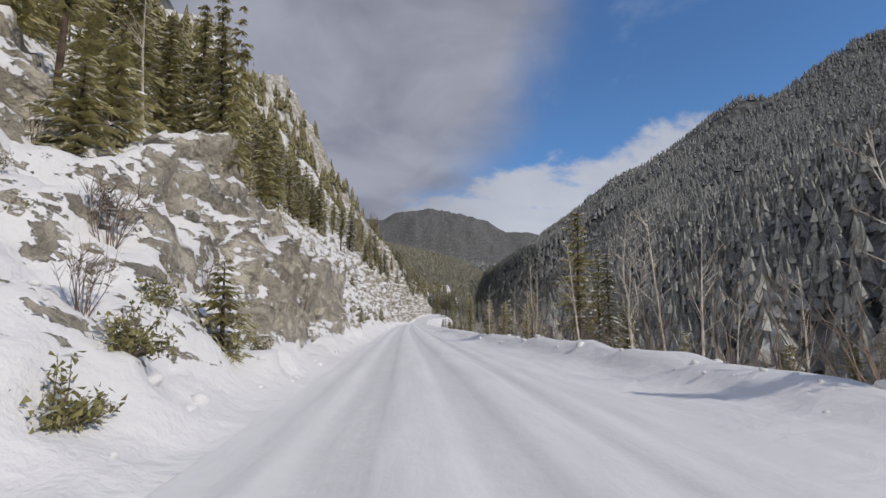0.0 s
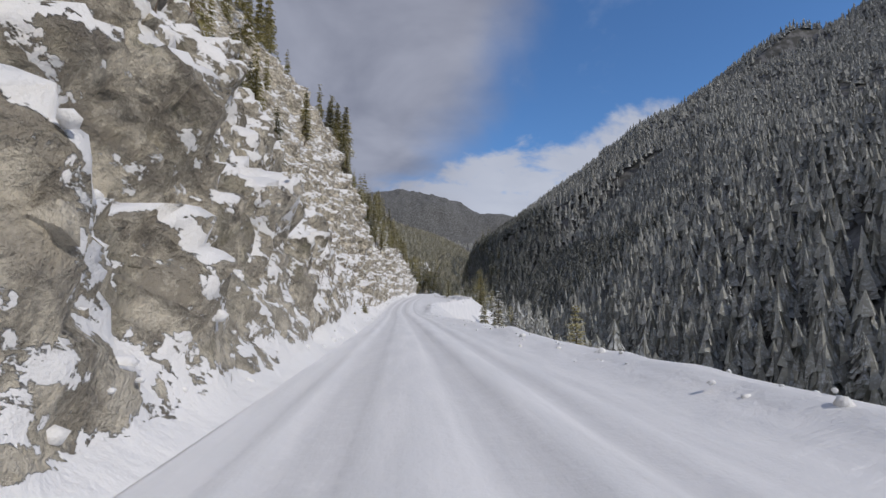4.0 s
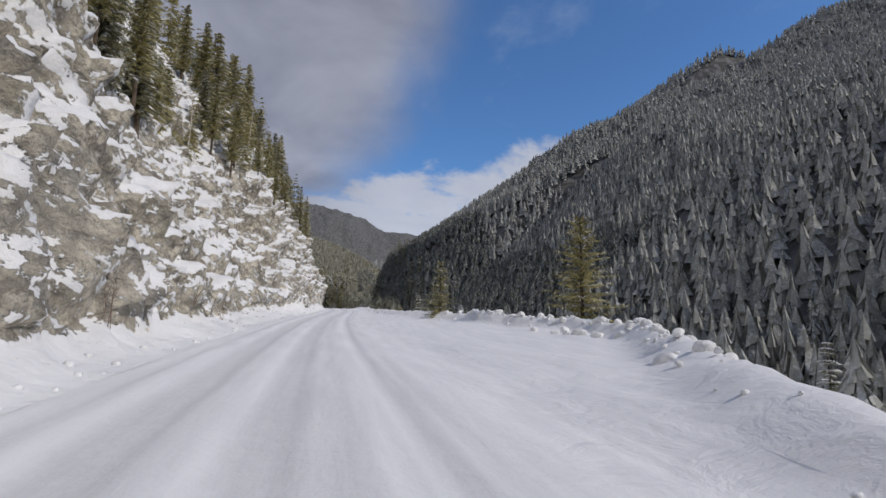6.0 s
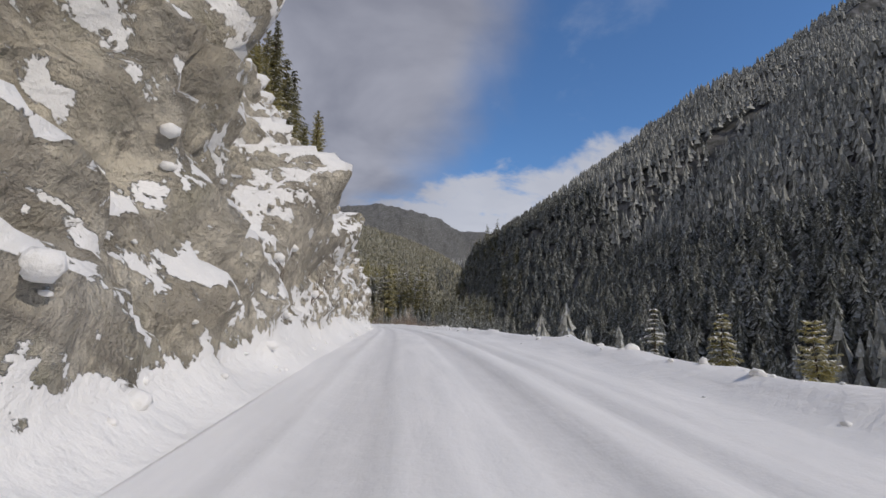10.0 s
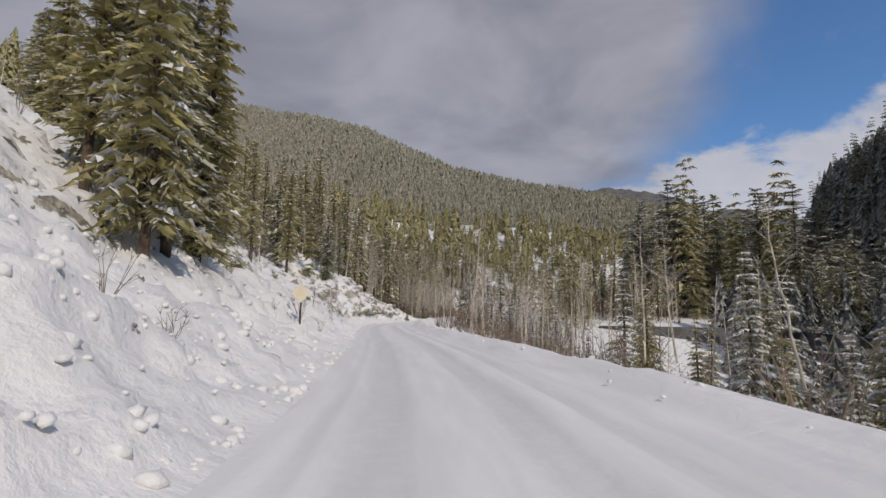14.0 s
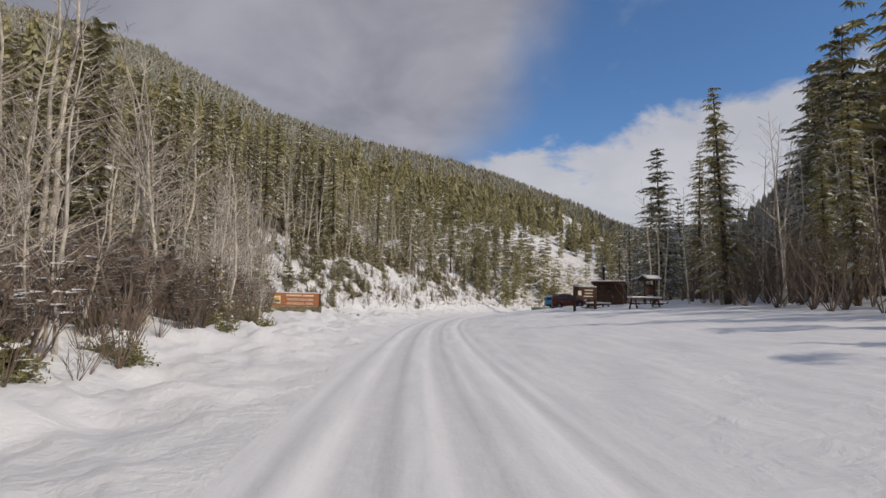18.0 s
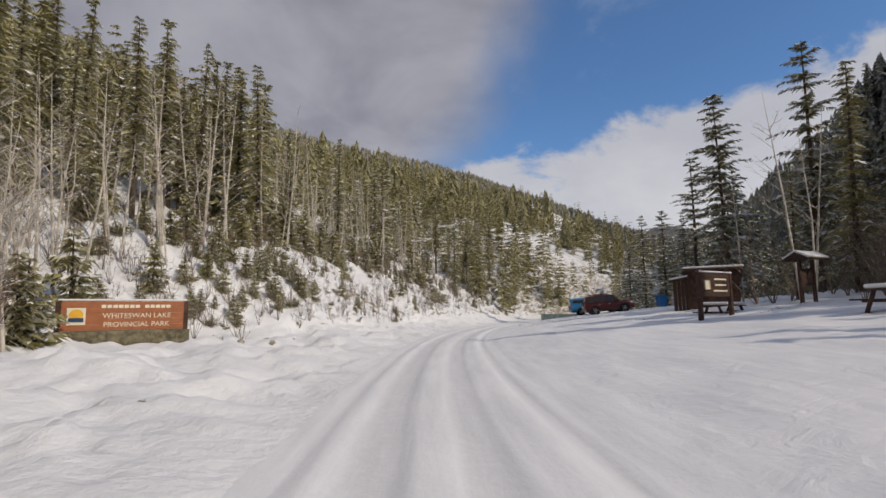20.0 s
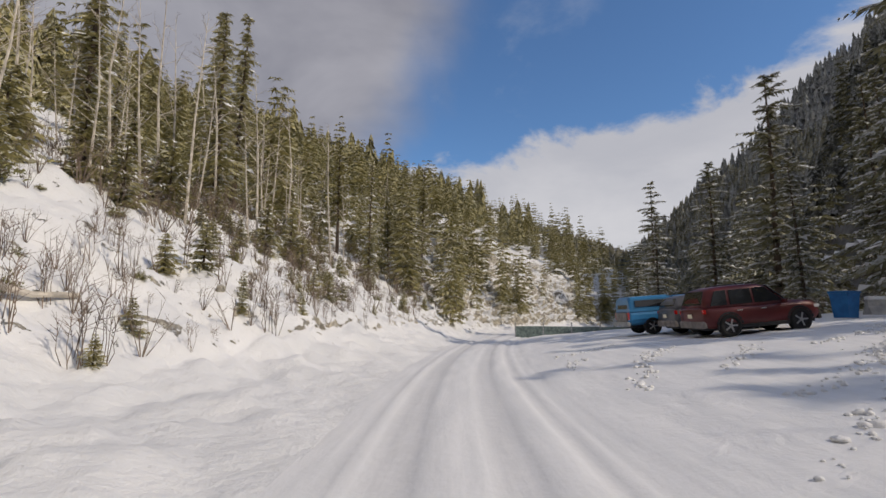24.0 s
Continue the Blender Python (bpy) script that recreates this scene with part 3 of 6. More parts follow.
def build_far():
    x = np.concatenate([np.arange(-1600, -300, 40), np.arange(-300, 560, 9), np.arange(560, 2600, 60)]).astype(float)
    y = np.concatenate([np.arange(-900, -150, 40), np.arange(-150, 1000, 8), np.arange(1000, 4900, 45)]).astype(float)
    xx, yy = np.meshgrid(x, y, indexing="ij")
    v = np.stack([xx, yy, far_height(xx, yy)], -1)
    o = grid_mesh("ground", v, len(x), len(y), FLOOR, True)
    tagged(o, "snowy wooded valley ground with mountains on both sides", "ground", kind="structure")


build_far()


def build_outcrop():
    """Snow-covered rock face among the trees of the hill ahead."""
    x, y = np.linspace(-26, 10, 90), np.linspace(682, 750, 130)
    xx, yy = np.meshgrid(x, y, indexing="ij")
    r = np.hypot((xx + 8) / 17, (yy - 716) / 33)
    rough = 1.6 * fbm(xx * 0.12, yy * 0.12, 3, 4) + 0.8 * np.abs(vnoise(xx * 0.35, yy * 0.35, 5.0))
    z = far_height(xx, yy) + 1.3 + rough - 7 * np.clip(r - 0.75, 0, None)
    o = grid_mesh("rock_face", np.stack([xx, yy, z], -1), len(x), len(y), ROCK, True, {"rock": 0.78 + 0.25 * fbm(xx * 0.1, yy * 0.1, 9, 3)})
    tagged(o, "steep snowy rock face among the trees of the far hillside", "cliff", kind="structure")


build_outcrop()


def soup(name, verts, faces_n, mat):
    """A mesh from an array of triangles (n, 3, 3)."""
    me = bpy.data.meshes.new(name)
    v = np.ascontiguousarray(verts, dtype=np.float32).reshape(-1, 3)
    n = len(v)
    me.vertices.add(n)
    me.vertices.foreach_set("co", v.ravel())
    me.loops.add(n)
    me.loops.foreach_set("vertex_index", np.arange(n, dtype=np.int32))
    me.polygons.add(n // 3)
    me.polygons.foreach_set("loop_start", np.arange(0, n, 3, dtype=np.int32))
    me.update()
    me.materials.append(mat)
    return me



# ---- trees ----


def tube(path_pts, radii, sides=6):
    """Triangles of a tapered tube along points."""
    pts = np.array(path_pts, float)
    t = np.gradient(pts, axis=0)
    t /= np.linalg.norm(t, axis=1)[:, None] + 1e-9
    ref = np.array([0.3, 0.2, 1.0]) if abs(t[0][2]) < 0.9 else np.array([1.0, 0.1, 0.0])
    a = np.cross(t, ref)
    a /= np.linalg.norm(a, axis=1)[:, None] + 1e-9
    b = np.cross(t, a)
    ang = np.linspace(0, 2 * np.pi, sides, endpoint=False)
    ring = pts[:, None] + np.array(radii)[:, None, None] * (a[:, None] * np.cos(ang)[None, :, None] + b[:, None] * np.sin(ang)[None, :, None])
    tris = []
    for i in range(len(pts) - 1):
        r0, r1 = ring[i], ring[i + 1]
        q0, q1 = np.roll(r0, -1, 0), np.roll(r1, -1, 0)
        tris += [np.stack([r0, q0, q1], 1), np.stack([r0, q1, r1], 1)]
    return np.concatenate(tris)


def unit(a):
    return np.array([math.cos(a), math.sin(a)])


def conifer_tris(rng, h=1.0, base=0.08, spread=0.17, whorls=24, per=6, sprays=6, droop=0.35, ragged=0.35, power=0.85, snow=0.25, width=1.0, fine_=1.0):
    """Needle sprays and snow pads of a conifer h metres high, as triangles."""
    leaf, pads, limbs = [], [], []
    for w in range(whorls):
        f = (w + rng.uniform(-0.4, 0.4)) / whorls
        f = min(max(f, 0), 0.985)
        z = h * (base + (1 - base) * f)
        reach = h * spread * (1 - f) ** power * (0.75 + 0.25 * min(1, f * 8)) + 0.02 * h
        n = max(3, int(per * (1 - 0.4 * f)))
        a0 = rng.uniform(0, 6.28)
        for k in range(n):
            a = a0 + 6.283 * k / n + rng.uniform(-0.35, 0.35)
            L = reach * rng.uniform(1 - ragged, 1 + ragged * 0.55)
            dirv = unit(a)
            sidev = np.array([-dirv[1], dirv[0]])
            lift = rng.uniform(-0.12, 0.10) + 0.35 * f
            limbs.append((z, a, L, lift))
            for j in range(sprays):
                q = (j + 0.6 + rng.uniform(-0.3, 0.3)) / sprays
                x = L * q
                c = np.array([dirv[0] * x, dirv[1] * x, z + L * (lift * q - droop * q * q)])
                ln = (0.42 * L * (1.1 - q) + 0.028 * h * spread / 0.16) * rng.uniform(0.7, 1.3) * fine_
                for sg in (-1, 1):
                    # a side twig: forwards, outwards and drooping
                    fw = rng.uniform(0.35, 0.9)
                    tip = c + ln * np.array([dirv[0] * fw + sg * sidev[0] * 0.8, dirv[1] * fw + sg * sidev[1] * 0.8, -rng.uniform(0.15, 0.75)])
                    wv = np.array([dirv[0], dirv[1], rng.uniform(-0.5, 0.9)]) * ln * 0.34 * width
                    leaf.append((c - wv * 0.5, c + wv * 0.5 + np.array([0, 0, 0.1 * ln]), tip))
                    if rng.rand() < snow:
                        up = np.array([0, 0, 0.16 * ln + 0.003 * h])
                        m = c + (tip - c) * 0.45
                        wv2 = np.array([dirv[0], dirv[1], 0.1]) * ln * 0.38
                        pads.append((c - wv2 + up, c + wv2 + up, m + (tip - c) * 0.3 + up))
    return np.array(leaf), np.array(pads) if pads else np.zeros((0, 3, 3)), limbs


def part(name, me, parent, label=""):
    o = new(name, me)
    o.parent = parent
    if label:
        o["label"] = label
    return o


def thing(name, label, category, group="", at=None):
    o = new(name)
    o.empty_display_size = 0.3
    tagged(o, label, category, group)
    if at is not None:
        o.matrix_world = at
    return o


PARK = pose(0, 0, -400)  # templates are removed once copied


def build_conifer(name, seed, h, needles, label, group, bare=0.0, **kw):
    rng = np.random.RandomState(seed)
    leaf, pads, limbs = conifer_tris(rng, h, **kw)
    root = thing(name, label, "tree", group)
    lean = rng.uniform(-0.01, 0.01, 2) * h
    zs = np.linspace(-0.03, 0.97, 7) * h
    pts = [(lean[0] * (z / h) ** 2, lean[1] * (z / h) ** 2, z) for z in zs]
    r0 = 0.013 * h + 0.03
    t = [tube(pts, [r0 * (1 - 0.93 * max(0, z / h)) for z in zs], 7)]
    for z, a, L, lift in limbs[:: 3]:
        d = unit(a)
        t.append(tube([(0, 0, z), (d[0] * L * 0.8, d[1] * L * 0.8, z + L * (lift * 0.8 - 0.2))], [0.0022 * h + 0.006, 0.003], 3))
    part("trunk", soup("trunk", np.concatenate(t), None, BARK), root)
    part("crown", soup("crown", leaf, None, needles), root)
    if len(pads):
        part("snow_load", soup("snow_load", pads, None, SNOW), root, "snow lying on the boughs")["kind"] = "stuff"
    return root


def build_birch(seed, h, label="leafless pale-barked birch with thin bare branches", forks=2):
    rng = np.random.RandomState(seed)
    root = thing("birch_tree", label, "tree", "birches beside the road")
    trunk, limbs, twigs = [], [], []

    def stem(base, top, r, bend):
        n = 9
        pts = []
        for i in range(n):
            f = i / (n - 1)
            pts.append(base + (top - base) * f + bend * math.sin(f * 3.1) + rng.normal(0, 0.006 * h, 3) * (0 < f < 1))
        return np.array(pts), [r * (1 - 0.88 * i / (n - 1)) for i in range(n)]

    lean = np.array([rng.uniform(-0.14, 0.14) * h, rng.uniform(-0.14, 0.14) * h, h])
    main, rad = stem(np.array([0, 0, -0.2]), lean, 0.006 * h + 0.018, rng.normal(0, 0.02 * h, 3))
    trunk.append(tube(main, rad, 8))
    stems = [(main, rad)]
    for k in range(forks):
        i = rng.randint(2, 4)
        a = rng.uniform(0, 6.28)
        top = main[i] + np.array([math.cos(a) * 0.16 * h, math.sin(a) * 0.16 * h, rng.uniform(0.4, 0.6) * h])
        p, r = stem(main[i], top, rad[i] * 0.6, rng.normal(0, 0.015 * h, 3))
        part("limb", soup("limb", tube(p, r, 6), None, BIRCH), root)
        stems.append((p, r))
    for p, r in stems:
        for k in range(17):
            f = rng.uniform(0.25, 0.98)
            i = f * (len(p) - 1)
            b = p[int(i)] + (p[min(int(i) + 1, len(p) - 1)] - p[int(i)]) * (i % 1)
            a, L = rng.uniform(0, 6.28), h * 0.16 * (1.15 - f) + 0.25
            e = b + np.array([math.cos(a) * L, math.sin(a) * L, L * rng.uniform(0.4, 1.3)])
            m = (b + e) / 2 + np.array([0, 0, -0.05 * L])
            limbs.append(tube([b, m, e], [0.0016 * h + 0.004, 0.0010 * h + 0.003, 0.002], 4))
            for q in range(6):
                s0 = b + (e - b) * rng.uniform(0.25, 1)
                a2 = a + rng.uniform(-1.2, 1.2)
                l2 = L * rng.uniform(0.2, 0.5)
                twigs.append(tube([s0, s0 + np.array([math.cos(a2) * l2, math.sin(a2) * l2, l2 * rng.uniform(0.1, 1.1)])], [0.0045, 0.002], 3))
    part("trunk", soup("trunk", np.concatenate(trunk), None, BIRCH), root)
    part("branchwork", soup("branchwork", np.concatenate(limbs), None, BIRCH), root)["kind"] = "stuff"
    part("twig_mass", soup("twig_mass", np.concatenate(twigs), None, TWIG), root)["kind"] = "stuff"
    return root


def build_shrub(seed, h, label, mat, name="shrub", stems=16, snow=0.3, spread=0.45):
    rng = np.random.RandomState(seed)
    root = thing(name, label, "shrub", "bare shrubs beside the road")
    t, pads = [], []
    for k in range(stems):
        a, sp = rng.uniform(0, 6.28), spread * rng.uniform(0.2, 1.0) * h
        e = np.array([math.cos(a) * sp, math.sin(a) * sp, h * rng.uniform(0.55, 1.0)])
        b = np.array([math.cos(a), math.sin(a), 0]) * rng.uniform(0, 0.12) * h - np.array([0, 0, 0.06])
        m = (b + e) / 2 + rng.normal(0, 0.05 * h, 3)
        t.append(tube([b, m, e], [0.006 * h + 0.003, 0.004 * h + 0.002, 0.0015], 3))
        for q in range(7):
            f = rng.uniform(0.25, 1)
            s0 = m + (e - m) * f
            d = rng.normal(0, 1, 3)
            d[2] = abs(d[2]) + 0.4
            d /= np.linalg.norm(d)
            ln = h * rng.uniform(0.12, 0.32)
            t.append(tube([s0, s0 + d * ln], [0.004 * h + 0.002, 0.0015], 3))
            if rng.rand() < snow:
                c = s0 + d * ln * 0.5
                w = 0.05 * h * rng.uniform(0.6, 1.5)
                pads += [(c + np.array([w, 0, 0]), c + np.array([-w * 0.5, w, 0.01]), c + np.array([-w * 0.5, -w, 0.02]))]
    part("brushwood", soup("brushwood", np.concatenate(t), None, mat), root)["kind"] = "stuff"
    if pads:
        part("snow_load", soup("snow_load", np.array(pads), None, SNOW), root, "snow caught in the twigs")["kind"] = "stuff"
    return root


def build_bush(seed):
    """A low evergreen bush one metre across: short branches set with leaves, some under snow."""
    rng = np.random.RandomState(seed)
    root = thing("evergreen_bush", "low olive-green bush with snow among its leaves", "shrub", "evergreen bushes on the bank")
    t, leaf, pads = [], [], []
    for k in range(46):
        d = rng.normal(0, 1, 3)
        d[2] = abs(d[2]) * 0.8 + 0.1
        d /= np.linalg.norm(d)
        e = d * np.array([0.5, 0.5, 0.62]) * rng.uniform(0.5, 1.05)
        t.append(tube([(0, 0, -0.05), e * 0.5 + rng.normal(0, 0.03, 3), e], [0.012, 0.007, 0.003], 3))
        for q in range(16):
            c = e * rng.uniform(0.45, 1.05) + rng.normal(0, 0.045, 3)
            a, b = rng.normal(0, 0.045, 3), rng.normal(0, 0.03, 3)
            leaf.append((c, c + a, c + a * 0.5 + b))
        if rng.rand() < 0.4:
            a, b = rng.normal(0, 0.08, 3) * (1, 1, 0.2), rng.normal(0, 0.08, 3) * (1, 1, 0.2)
            pads.append((e + (0, 0, 0.03), e + a, e + b))
    part("branchwork", soup("branchwork", np.concatenate(t), None, TWIG), root)["kind"] = "stuff"
    part("foliage", soup("foliage", np.array(leaf), None, GREENERY), root)["kind"] = "stuff"
    part("snow_load", soup("snow_load", np.array(pads), None, SNOW), root, "snow caught on the bush")["kind"] = "stuff"
    return root


GREENERY = plain("evergreen_shrub", (0.20, 0.19, 0.08), 0.9, var=0.5, scale=6, bumpy=0)
SPRUCE = [build_conifer("spruce_tree", 11 + i, 10.0, NEEDLE_DARK if i % 2 else NEEDLE_GREEN, "tall green spruce dusted with snow on the slope", "spruces above the road",
                        base=0.05 + 0.03 * i, spread=0.15 + 0.012 * (i % 3), whorls=28, per=7, sprays=8, fine_=0.68, ragged=0.6, droop=0.42, snow=0.10 + 0.07 * (i % 3)) for i in range(5)]
PINE = [build_conifer("pine_tree", 31 + i, 10.0, NEEDLE_GREEN, "olive-green lodgepole pine with a bare lower trunk", "pines above the road",
                      base=0.22 + 0.10 * i, spread=0.12, whorls=24, per=7, sprays=9, droop=0.05, ragged=0.6, power=0.55, snow=0.14, width=1.0, fine_=0.62) for i in range(3)]
SNOWY = [build_conifer("snowy_fir", 51 + i, 10.0, NEEDLE_DARK, "dark fir with heavy snow on its drooping boughs", "snowy firs by the car park",
                       base=0.05, spread=0.15, whorls=26, per=6, sprays=9, droop=0.42, ragged=0.75, snow=0.7, width=0.85, fine_=0.62) for i in range(3)]
TALL = [build_conifer("tall_spruce", 171 + i, 20.0, NEEDLE_GREEN, "tall old spruce with thin green boughs and a little snow", "tall spruces by the car park",
                      base=0.08 + 0.08 * i, spread=0.10, whorls=38, per=6, sprays=7, droop=0.4, ragged=0.8, snow=0.16, width=0.8, fine_=0.72) for i in range(3)]
LOT_FIR = [build_conifer("large_fir", 251 + i, 20.0, NEEDLE_DARK, "large open-crowned fir with snow along its boughs", "large firs behind the parked cars",
                         base=0.07, spread=0.15 + 0.02 * i, whorls=30, per=7, sprays=14, droop=0.26, ragged=0.95, power=0.7, snow=0.28, width=0.8, fine_=0.40) for i in range(3)]
BROAD = [build_conifer("broad_pine", 291 + i, 10.0, NEEDLE_GREEN, "broad yellow-green pine standing below the road's edge", "pines below the pull-off",
                       base=0.05, spread=0.24, whorls=30, per=9, sprays=12, droop=0.05, ragged=0.75, power=0.7, snow=0.05, width=0.9, fine_=0.36) for i in range(2)]
YOUNG = [build_conifer("young_fir", 71 + i, 2.0, NEEDLE_GREEN, "small green fir sapling standing in the snow", "fir saplings on the bank",
                       base=0.02, spread=0.36, whorls=15, per=6, sprays=8, droop=0.12, ragged=0.5, snow=0.16, fine_=0.75) for i in range(3)]
BIRCHES = [build_birch(91 + i, 10.0, forks=(0, 1, 2, 3)[i]) for i in range(4)]
SHRUBS = [build_shrub(111 + i, 1.0, "leafless brown shrub with snow in its twigs", TWIG, stems=22) for i in range(3)]
STALKS = [build_shrub(131 + i, 1.0, "thin dry stalks poking out of the snow", TWIG, "dry_stalk", 5, 0.0, 0.25) for i in range(2)]
BUSH = [build_bush(141 + i) for i in range(3)]
TEMPLATES = BUSH + BROAD + LOT_FIR + SPRUCE + TALL + PINE + SNOWY + YOUNG + BIRCHES + SHRUBS + STALKS
prng = np.random.RandomState(77)
made_count, EXTRA = {}, {}  # past about 300 of a kind the rest are joined


def plant(kind, x, y, z, h, native, which=None, lean=0.0):
    if kind is SPRUCE and (h > 10.5 or y > 488):
        kind, native = TALL, 20
    name = kind[0].name.split(".")[0]
    made_count[name] = made_count.get(name, 0) + 1
    if made_count[name] > 240:
        EXTRA.setdefault(name, []).append((x, y, z, h))
        return None
    src = kind[prng.randint(len(kind)) if which is None else which]
    k = h / native
    w = k * prng.uniform(0.85, 1.2)
    c = copy_thing(src, pose(0, 0, 0))
    c.matrix_basis = pose(x, y, z, prng.uniform(-2, 2) + lean, prng.uniform(-2, 2), prng.uniform(0, 360)) @ Matrix.Diagonal((w, w, k, 1))
    return c


def ground_right(x, y):
    """Height of the right side at a place beside the road."""
    i = np.argmin((fine[:, 0] - x) ** 2 + (fine[:, 1] - y) ** 2)
    s = arc[i]
    px, py, nx, ny = at_s(s)
    d = (x - px) * nx + (y - py) * ny
    return float(road_z(np.array(s), np.array(d))[0])


def skirt_tris(rng, tiers, sides, spread=0.15, full=1.1):
    """A far conifer one metre high: tiers of ragged hanging sprays."""
    t = []
    for k in range(tiers):
        f = k / tiers
        z0 = 0.05 + 0.85 * f
        z1 = min(1.0, z0 + 0.95 / tiers + 0.12 * (1 - f) + 0.03)
        r = spread * (1 - f) ** 0.85 + 0.018
        a = rng.uniform(0, 6.28)
        for i in range(sides):
            if rng.rand() < 0.08:
                continue
            a0, a1 = a + 6.283 * i / sides, a + 6.283 * (i + full) / sides
            r0, r1 = r * rng.uniform(0.55, 1.35), r * rng.uniform(0.55, 1.35)
            d0, d1 = rng.uniform(-0.35, 0.25, 2) / tiers
            t.append([(r0 * math.cos(a0), r0 * math.sin(a0), z0 + d0), (r1 * math.cos(a1), r1 * math.sin(a1), z0 + d1), (0, 0, z1)])
    return np.array(t)


def soup_kinds(seed, n, tiers, sides, spread, full=1.1):
    rng = np.random.RandomState(seed)
    return [skirt_tris(rng, tiers, sides, spread, full) for _ in range(n)]


KINDS_MID = soup_kinds(3, 7, 13, 11, 0.15, 0.8)
KINDS_NEAR = [conifer_tris(np.random.RandomState(400 + i), 1.0, base=0.06 + 0.03 * i, spread=0.12, whorls=16, per=6, sprays=4, ragged=0.6, snow=0.0)[0] for i in range(4)]
KINDS_FAR = soup_kinds(4, 9, 4, 5, 0.16)


def scatter(name, xy, z, height, mat, label, seed, kinds, loose=0.0):
    rng = np.random.RandomState(seed)
    out = []
    which = rng.randint(0, len(kinds), len(xy))
    for k, tris in enumerate(kinds):
        i = np.where(which == k)[0]
        h = height[i] * rng.uniform(0.6, 1.25, len(i))
        wid = h * rng.uniform(0.8, 1.3, len(i))
        a = rng.uniform(0, 6.28, len(i))
        c, s_ = np.cos(a)[:, None, None], np.sin(a)[:, None, None]
        T = tris[None]
        X = (T[..., 0] * c - T[..., 1] * s_) * wid[:, None, None] + xy[i, 0][:, None, None]
        Y = (T[..., 0] * s_ + T[..., 1] * c) * wid[:, None, None] + xy[i, 1][:, None, None]
        Z = T[..., 2] * h[:, None, None] + z[i][:, None, None] - 0.2
        out.append(np.stack([X, Y, Z], -1).reshape(-1, 3, 3))
    o = new(name, soup(name, np.concatenate(out), None, mat))
    tagged(o, label, "forest", kind="stuff")
    return o


def build_forests():
    rng = np.random.RandomState(5)
    n = 31000
    xy = np.stack([42 + 500 * rng.rand(n) ** 1.35, rng.uniform(-80, 840, n)], -1)
    xy[:3400] = np.stack([rng.uniform(42, 190, 3400), rng.uniform(340, 630, 3400)], -1)
    z = far_height(xy[:, 0], xy[:, 1])
    thin = fbm(xy[:, 0] * 0.03, xy[:, 1] * 0.03, 2, 3)
    keep = (thin > -0.95 + 0.5 * (rng.rand(n) - 0.5)) & (z > -27.5)
    near = (xy[:, 0] < 95) & (xy[:, 1] > 340)
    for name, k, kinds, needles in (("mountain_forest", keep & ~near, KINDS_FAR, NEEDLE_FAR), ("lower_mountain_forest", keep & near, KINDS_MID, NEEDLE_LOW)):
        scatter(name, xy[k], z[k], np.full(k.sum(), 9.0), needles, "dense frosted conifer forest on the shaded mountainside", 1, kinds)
    n = 30000
    xy = np.stack([rng.uniform(-520, 140, n), rng.uniform(640, 985, n)], -1)
    z = far_height(xy[:, 0], xy[:, 1])
    bare = ((np.hypot((xy[:, 0] + 10) / 15, (xy[:, 1] - 664) / 24) < 1) | (np.hypot((xy[:, 0] + 8) / 15, (xy[:, 1] - 716) / 30) < 1)) & (rng.rand(n) < 0.93)
    keep = (z > -8) & ~bare
    scatter("hill_forest", xy[keep], z[keep], np.full(keep.sum(), 9.0), NEEDLE_HILL, "conifer forest on the hillside ahead, sunlight put into its needle colour", 2, KINDS_FAR)
    n = 7000
    xy = np.stack([rng.uniform(-700, 900, n), rng.uniform(1000, 2500, n)], -1)
    z = far_height(xy[:, 0], xy[:, 1])
    scatter("far_forest", xy, z, np.full(n, 17.0), NEEDLE_FAR, "distant conifer woods up the valley", 3, KINDS_FAR)
    # the slope above the cliffs, away from the road
    n = 2600
    s, u = rng.uniform(0, S_MAX - 3, n), 12 + 96 * rng.rand(n) ** 1.1
    px, py, z, _ = left_surface(s, u)
    tz = np.interp(py, [k[0] for k in TREE_Z], [k[1] for k in TREE_Z]) + grade(py)
    keep = (z > tz + 5) & ((py < 490) | (u > 26)) & ((np.hypot((px + 14) / 13, (py - 652) / 26) > 1) | (rng.rand(n) < 0.08))
    hs = np.where(py < 480, 7.0, 11.0)
    for near, kinds, nm in ((True, KINDS_NEAR, "slope_forest"), (False, KINDS_MID, "upper_slope_forest")):
        k = keep & ((u < 42) == near)
        scatter(nm, np.stack([px, py], -1)[k], z[k], hs[k], NEEDLE_GREEN, "conifers on the slope above the road", 4, kinds)
    # woods along the road past the car park, open at the snowy outcrop
    n = 720
    s, u = rng.uniform(s_of_y(596), S_MAX - 2, n), 3 + 104 * rng.rand(n) ** 1.2
    px, py, z, _ = left_surface(s, u)
    keep = (np.hypot((px + 14) / 13, (py - 652) / 26) > 1) | (rng.rand(n) < 0.08)
    scatter("roadside_woods", np.stack([px, py], -1)[keep], z[keep], np.full(keep.sum(), 9.0), NEEDLE_GREEN, "sunlit conifers along the bend of the road", 7, KINDS_NEAR)
    # trees standing in the valley below the road
    for name, y0, y1, n, kinds, h in (("valley_woods", -10, 345, 900, KINDS_MID, 7.5), ("riverside_woods", 345, 485, 420, KINDS_NEAR, 7.5)):
        s = rng.uniform(s_of_y(y0), s_of_y(y1), n)
        y = np.interp(s, arc, fine[:, 1])
        d = key(RA, y, 1) + 9 + 48 * rng.rand(n) ** 1.2
        x, yy, nx, ny = at_s(s)
        px, py = x + nx * d, yy + ny * d
        k = (py < 417) | (px > -13 + 0.1 * (py - 417))
